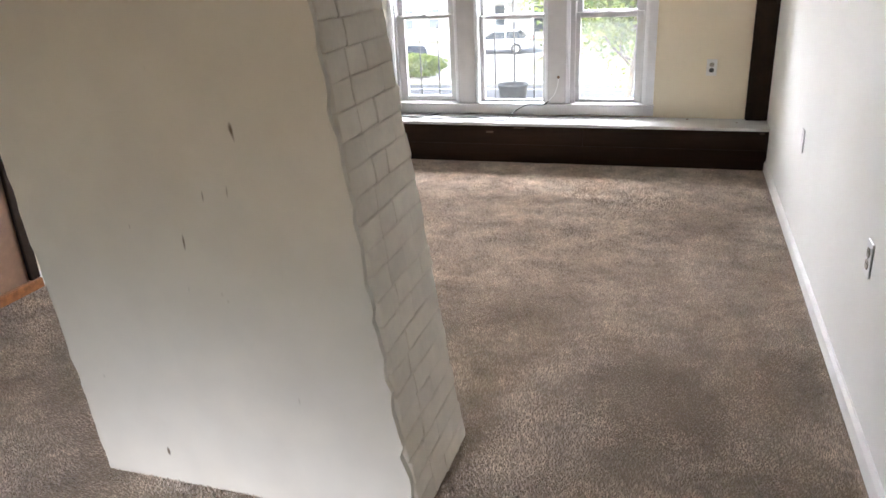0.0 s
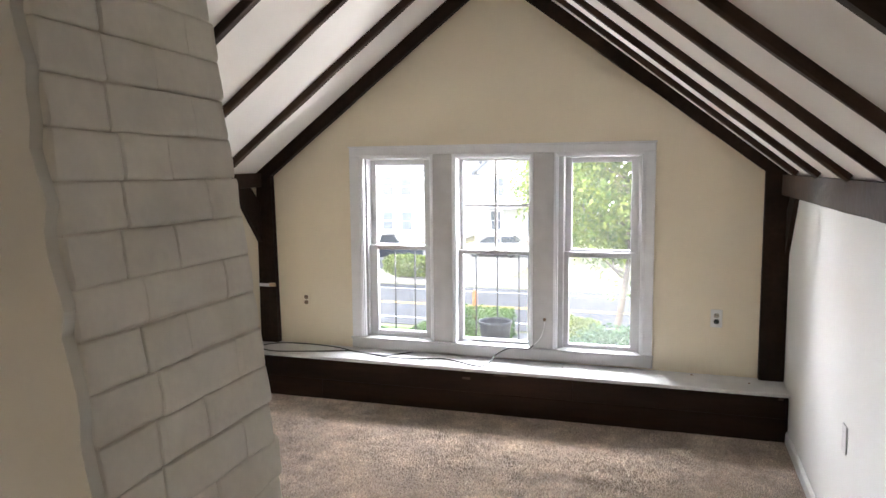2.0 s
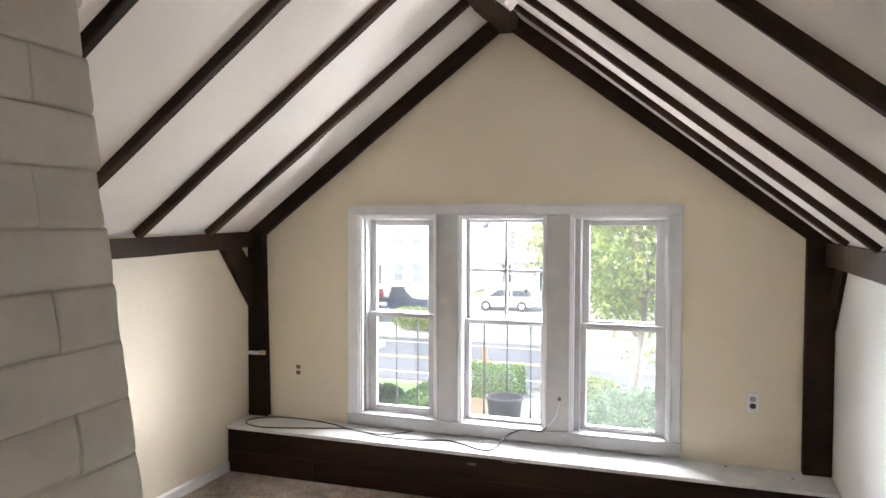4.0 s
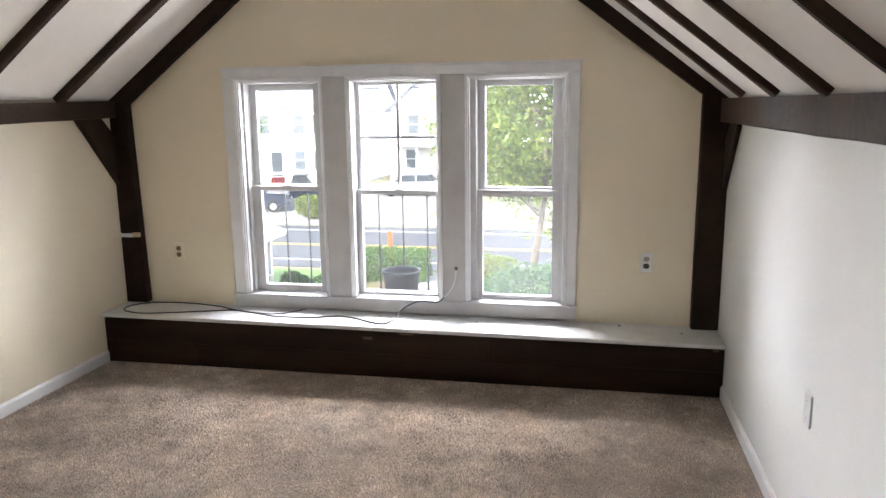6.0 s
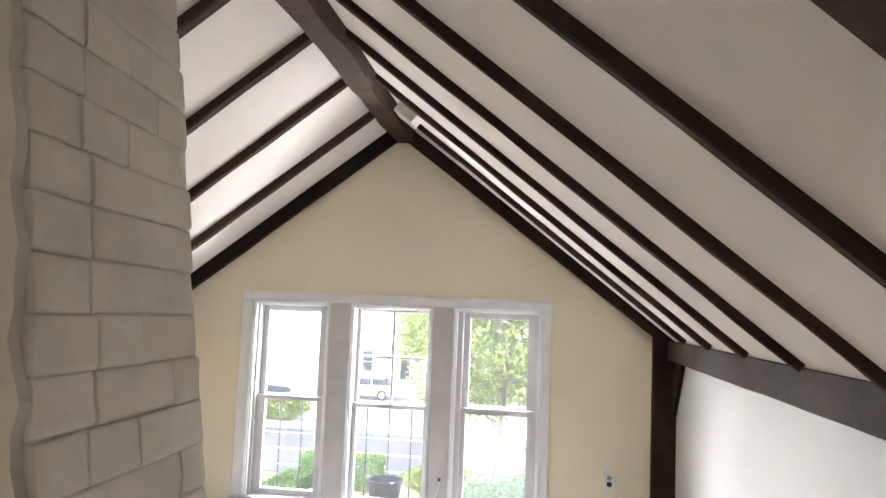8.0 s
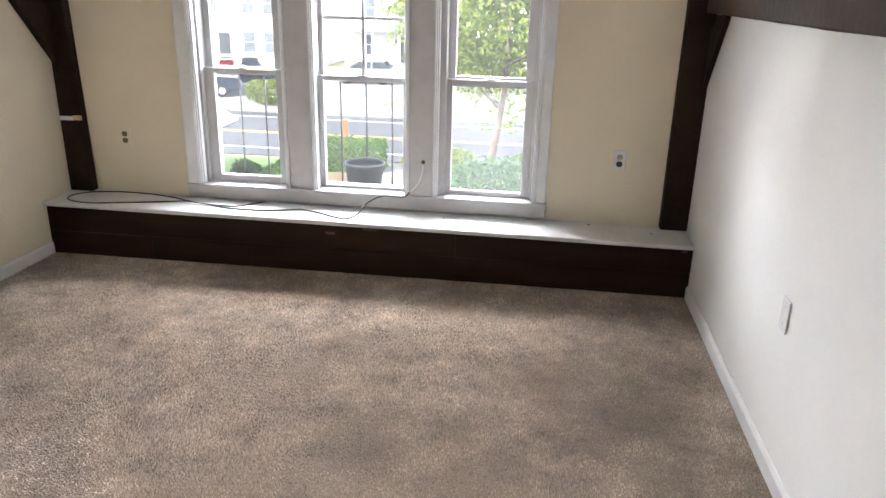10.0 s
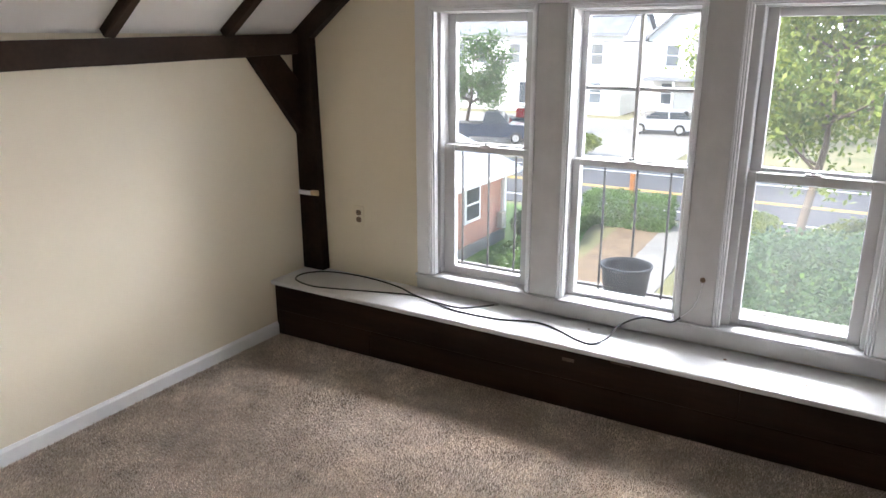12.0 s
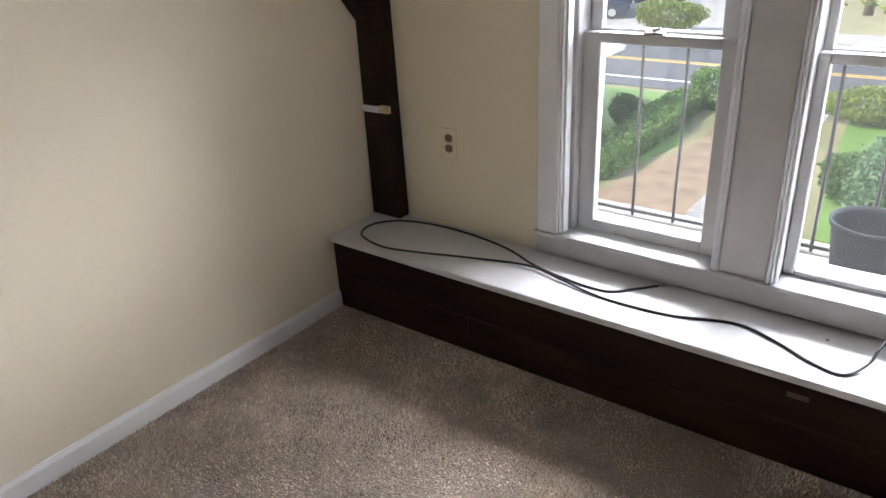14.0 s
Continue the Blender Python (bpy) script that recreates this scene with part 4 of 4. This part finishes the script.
def white_house(label, x, y, wide, deep, eaves, peak, windows, porch=None, gable_front=True):
    ob = thing("house", label, "house", at=(x, y, GROUND), group="houses across the street")
    bm = bmesh.new()
    box(bm, -wide / 2, wide / 2, 0, deep, -0.1, eaves)
    if gable_front:
        prism(bm, [(-wide / 2, eaves), (wide / 2, eaves), (0, peak)], "y", 0.0, deep)
    else:
        prism(bm, [(0, eaves), (deep, eaves), (deep / 2, peak)], "x", -wide / 2, wide / 2)
    part("wall", bm, SIDING, ob)
    bm = bmesh.new()
    o = 0.4
    if gable_front:
        s = (peak - eaves) / (wide / 2)
        prism(bm, [(-wide / 2 - o, eaves - o * s), (0, peak), (wide / 2 + o, eaves - o * s), (wide / 2 + o, eaves - o * s + 0.25), (0, peak + 0.25), (-wide / 2 - o, eaves - o * s + 0.25)], "y", -o, deep + o)
    else:
        s = (peak - eaves) / (deep / 2)
        prism(bm, [(-o, eaves - o * s), (deep / 2, peak), (deep + o, eaves - o * s), (deep + o, eaves - o * s + 0.25), (deep / 2, peak + 0.25), (-o, eaves - o * s + 0.25)], "x", -wide / 2 - o, wide / 2 + o)
    part("roof", bm, ROOF_GREY, ob, "grey shingled roof")
    for wx, wz in windows:
        house_window(ob, wx, wz, 0.95, 1.6, 0.0)
    part("door", soft_box(-0.5, 0.5, -0.05, 0.02, 0.4, 2.5, 0.01), DARK_GLASS, ob, "dark front door")
    if porch:
        a, b = porch
        part("porch_roof", soft_box(a, b, -2.4, -0.01, 2.9, 3.15, 0.02), ROOF_GREY, ob)
        part("porch_floor", soft_box(a, b, -2.4, -0.01, 0.0, 0.4, 0.02), CONCRETE, ob)
        k = a + 0.15
        while k < b:
            part("porch_column", soft_box(k - 0.09, k + 0.09, -2.3, -2.12, 0.4, 2.9, 0.02), WHITE, ob)
            k += (b - a - 0.3) / 4
    return ob


white_house("white two-storey house with a shingled roof", -24.0, 56.0, 17.0, 9.0, 6.6, 9.6, [(-6.4, 1.0), (-4.2, 1.0), (2.2, 1.0), (4.0, 1.0), (6.4, 1.0), (-6.4, 4.1), (-4.2, 4.1), (-1.0, 4.1), (2.2, 4.1), (4.0, 4.1), (6.4, 4.1)], None, False)
white_house("white gabled house with a columned front porch", -9.0, 58.0, 10.0, 12.0, 6.2, 10.5, [(-3.2, 1.0), (2.4, 1.0), (-3.0, 4.0), (3.0, 4.0), (0.0, 7.0)], (-4.6, 4.6), True)
white_house("white gabled house with a porch and tall roof", 6.0, 60.0, 10.0, 12.0, 6.2, 10.5, [(-3.2, 1.0), (2.4, 1.0), (-3.0, 4.0), (3.0, 4.0)], (-4.6, 4.6), True)
white_house("white two-storey house far along the street", 24.0, 58.0, 14.0, 10.0, 6.4, 9.8, [(-5, 1.0), (-2, 1.0), (2.5, 1.0), (5, 1.0), (-5, 4.1), (-2, 4.1), (2.5, 4.1), (5, 4.1)], None, False)

annex = thing("brick_house", "low red brick house with a pale roof and white trim", "house")
bm = bmesh.new()
box(bm, -15.0, -7.0, 4.0, 17.1, GROUND - 0.1, -2.36)
part("wall", bm, brick_wall_material(), annex, "red brick wall")
part("foundation", soft_box(-15.03, -6.97, 3.97, 17.13, GROUND - 0.1, GROUND + 0.38, 0.01), CONCRETE, annex, "grey concrete base")
part("corner_board", soft_box(-7.06, -6.94, 17.0, 17.14, GROUND + 0.39, -2.40, 0.01), WHITE, annex)
bm = bmesh.new()
prism(bm, [(-15.4, -2.42), (-6.62, -2.42), (-6.62, -2.26), (-11.0, -0.55), (-15.4, -2.26)], "y", 3.6, 17.5)
part("roof", bm, ROOF_BLUE, annex, "pale blue-grey roof")
part("gutter", soft_box(-6.615, -6.52, 3.6, 17.5, -2.40, -2.27, 0.02), WHITE, annex)
for y in (14.9, 10.5):
    f = part("window", soft_box(-7.02, -6.93, y - 0.48, y + 0.48, -3.55, -2.48, 0.01), WHITE, annex, "white framed sash window")
    for a, b in ((-3.45, -3.04), (-2.98, -2.57)):
        part("pane", soft_box(-6.929, -6.922, y - 0.38, y + 0.38, a, b, 0.002), DARK_GLASS, f)
meter = part("meter_box", soft_box(-6.99, -6.80, 16.55, 16.85, -4.1, -3.6, 0.02), GREY_PLASTIC, annex, "pale grey meter box")
bm = bmesh.new()
tube(bm, [(-6.90, 16.7, -3.6), (-6.90, 16.7, -2.6)], 0.03, 8)
part("conduit", bm, STEEL, meter)


# ---- outside: parked vehicles ----
PAINT_DARK = material("dark_blue_car_paint", (0.03, 0.04, 0.06), rough=0.25, vary=0.15, scale=1)
PAINT_SILVER = material("silver_car_paint", (0.45, 0.46, 0.48), rough=0.3, vary=0.05, scale=1, metal=0.3)
TYRE = material("tyre_rubber", (0.02, 0.02, 0.02), rough=0.8, vary=0.2, scale=10)
TAIL = material("red_tail_lamp", (0.5, 0.02, 0.02), rough=0.2, vary=0.1, scale=5)


def vehicle(name, label, category, at, turn, paint, pickup):
    ob = thing(name, label, category, at=at, group="parked vehicles")
    ob.rotation_euler = (0, 0, radians(turn))
    half, length = 0.95, 5.4 if pickup else 4.5
    e = length / 2
    if pickup:
        side = [(-e, 0.55), (-e, 1.15), (-0.35, 1.15), (-0.30, 1.20), (1.1, 1.20), (e - 0.1, 1.08), (e, 0.85), (e, 0.5), (e - 0.3, 0.38), (-e + 0.2, 0.42)]
        cab = [(-0.30, 1.19), (-0.15, 1.82), (0.75, 1.84), (1.35, 1.19)]
    else:
        side = [(-e, 0.5), (-e, 0.95), (-e + 0.3, 1.05), (1.0, 1.02), (e - 0.1, 0.82), (e, 0.6), (e, 0.4), (e - 0.3, 0.3), (-e + 0.2, 0.32)]
        cab = [(-e + 0.4, 1.04), (-e + 0.9, 1.50), (0.35, 1.52), (1.15, 1.02)]
    bm = bmesh.new()
    prism(bm, side, "x", -half, half)
    bmesh.ops.bevel(bm, geom=bm.edges[:], offset=0.05, segments=2, affect="EDGES")
    part("body", bm, paint, ob, rounded=False)
    bm = bmesh.new()
    prism(bm, cab, "x", -half + 0.12, half - 0.12)
    bmesh.ops.bevel(bm, geom=bm.edges[:], offset=0.06, segments=2, affect="EDGES")
    top = part("cab", bm, DARK_GLASS, ob, "dark glazed cab")
    y0, y1, z = cab[1][0], cab[2][0], cab[1][1]
    part("cab_roof", soft_box(-half + 0.16, half - 0.16, y0 - 0.02, y1 + 0.02, z - 0.02, z + 0.05, 0.02), paint, top)
    for sx in (-1, 1):
        part("pillar", soft_box(sx * (half - 0.125) - 0.02, sx * (half - 0.125) + 0.02, (y0 + y1) / 2 - 0.05, (y0 + y1) / 2 + 0.05, cab[0][1], z, 0.008), paint, top)
        part("tail_lamp", soft_box(sx * (half - 0.14) - 0.08, sx * (half - 0.14) + 0.08, -e - 0.015, -e + 0.02, 0.75, 1.05, 0.01), TAIL, ob)
        part("headlamp", soft_box(sx * (half - 0.2) - 0.14, sx * (half - 0.2) + 0.14, e - 0.03, e + 0.012, 0.62, 0.78, 0.01), WHITE, ob)
        for wy in (-e + 1.0, e - 0.95):
            bm = bmesh.new()
            tube(bm, [(sx * (half - 0.2), wy, 0.36), (sx * (half + 0.01), wy, 0.36)], 0.36, 20)
            w = part("wheel", bm, TYRE, ob)
            bm = bmesh.new()
            tube(bm, [(sx * (half + 0.011), wy, 0.36), (sx * (half + 0.022), wy, 0.36)], 0.21, 16)
            part("rim", bm, STEEL, w)
    part("rear_bumper", soft_box(-half + 0.05, half - 0.05, -e - 0.08, -e + 0.02, 0.42, 0.58, 0.03), STEEL, ob)
    if pickup:
        bm = bmesh.new()
        box(bm, -half + 0.12, half - 0.12, -e + 0.1, -0.42, 1.152, 1.156)
        part("bed", bm, TYRE, ob, "black truck bed")
    return ob


LOT = GROUND + 0.05
vehicle("pickup_truck", "dark blue pickup truck parked across the street", "truck", (-17.6, 36.8, LOT), -72, PAINT_DARK, True)
truck = vehicle("pickup_truck", "black pickup truck with a ladder rack and red gear", "truck", (-16.0, 41.0, LOT), -74, PAINT_DARK, True)
rack = part("ladder_rack", soft_box(-0.85, 0.85, -2.3, 0.9, 1.95, 2.0, 0.01), STEEL, truck, "metal ladder rack")
part("red_gear", soft_box(-0.5, 0.3, -1.6, -0.7, 1.16, 1.75, 0.05), TAIL, truck, "red load")
vehicle("car", "silver car parked in front of the white house", "car", (-9.4, 46.0, LOT), 95, PAINT_SILVER, False)

# overhead wires along the street, on two poles
pole_w = material("weathered_pole_wood", (0.20, 0.16, 0.12), rough=0.9, vary=0.25, scale=6, stretch=(1, 1, 0.2))
poles = []
for x in (-42.0, 22.0):
    bm = bmesh.new()
    tube(bm, [(0, 0, -0.2), (0, 0, 10.0)], [0.16, 0.11], 12)
    p = thing("utility_pole", "weathered wooden utility pole beside the street", "utility pole", at=(x, 33.6, GROUND + 0.12), group="utility poles")
    part("mast", bm, pole_w, p)
    part("crossarm", soft_box(-0.06, 0.06, -1.1, 1.1, 9.1, 9.25, 0.01), pole_w, p)
for z, y in ((3.6, 33.2), (4.2, 34.2), (2.4, 33.45)):
    bm = bmesh.new()
    pts = [(-42 + 64 * k / 24, y, z - 1.0 * (1 - (2 * k / 24 - 1) ** 2)) for k in range(25)]
    tube(bm, pts, 0.02, 6)
    thing("overhead_wire", "thin black overhead wire along the street", "wire", bm, BLACK, group="overhead wires")

# ---- the chimney's bricks ----
COURSE = 0.0665
rng = random.Random(5)
NEAR, FAR = -4.1005, -3.68


def brick(y0, y1, z0, z1, k):
    """One brick under thick old paint: rounded, uneven edges and a lumpy face on the leaning side."""
    bm = bmesh.new()
    out, deep = rng.uniform(-0.002, 0.0025), 0.045
    drop = [rng.uniform(0.001, 0.006), rng.uniform(0.0, 0.003), rng.choice((0.0, 0.001, 0.004)), rng.choice((0.0, 0.001, 0.004))]  # lower, upper, near, far edge
    if y1 > FAR - 0.02:
        drop[3] = rng.uniform(0.008, 0.018)
    tilt = rng.uniform(-0.002, 0.002)
    du, dv = y1 - y0, z1 - z0
    across = [0.0, 0.003, 0.007, 0.013] + [0.013 + (du - 0.026) * q / 4 for q in (1, 2, 3)] + [du - 0.013, du - 0.007, du - 0.003, du]
    upward = [0.0, 0.003, 0.007, 0.013, dv * 0.5, dv - 0.013, dv - 0.007, dv - 0.003, dv]
    nu, nv = len(across) - 1, len(upward) - 1
    grid = []
    for v in upward:
        row = []
        for u in across:
            y, z = y0 + u, z0 + v + tilt * (u / du - 0.5)
            near_joint = max(0.0, 1 - v / 0.007), max(0.0, 1 - (dv - v) / 0.007), max(0.0, 1 - u / 0.007), max(0.0, 1 - (du - u) / (0.013 if drop[3] > 0.007 else 0.007))
            back = sum(d * q ** 1.6 for d, q in zip(drop, near_joint))
            lump = 0.0042 * noise.noise((y * 19 + k * 3.7, z * 19, 1.3)) + 0.0014 * noise.noise((y * 60, z * 60 + k, 4.1))
            row.append(bm.verts.new((east_edge(y, z) + out + lump - back, y, z)))
        grid.append(row)
    for j in range(nv):
        for i in range(nu):
            bm.faces.new((grid[j][i], grid[j][i + 1], grid[j + 1][i + 1], grid[j + 1][i]))
    rim = grid[0] + [r[-1] for r in grid[1:]] + grid[-1][-2::-1] + [r[0] for r in grid[-2:0:-1]]
    inner = [bm.verts.new((p.co.x - deep, p.co.y, p.co.z)) for p in rim]
    for i in range(len(rim)):
        j = (i + 1) % len(rim)
        bm.faces.new((rim[j], rim[i], inner[i], inner[j]))
    part("brick", bm, BRICK, chimney, rounded=True)


z, row = 0.0, 0
while z < 2.72:
    shift = rng.uniform(-0.012, 0.012)
    if row % 2:
        cuts = [FAR + rng.uniform(-0.010, 0.006), FAR - 0.100 + shift, FAR - 0.300 + shift, NEAR]
    else:
        cuts = [FAR + rng.uniform(-0.010, 0.006), FAR - 0.200 + shift, FAR - 0.305 + shift + rng.uniform(-0.01, 0.01), NEAR]
    gap = rng.uniform(0.0006, 0.002)
    for a, b in zip(cuts, cuts[1:]):
        brick(b + gap / 2, a - gap / 2, z + 0.0006, z + COURSE - 0.0006, row)
    z += COURSE
    row += 1
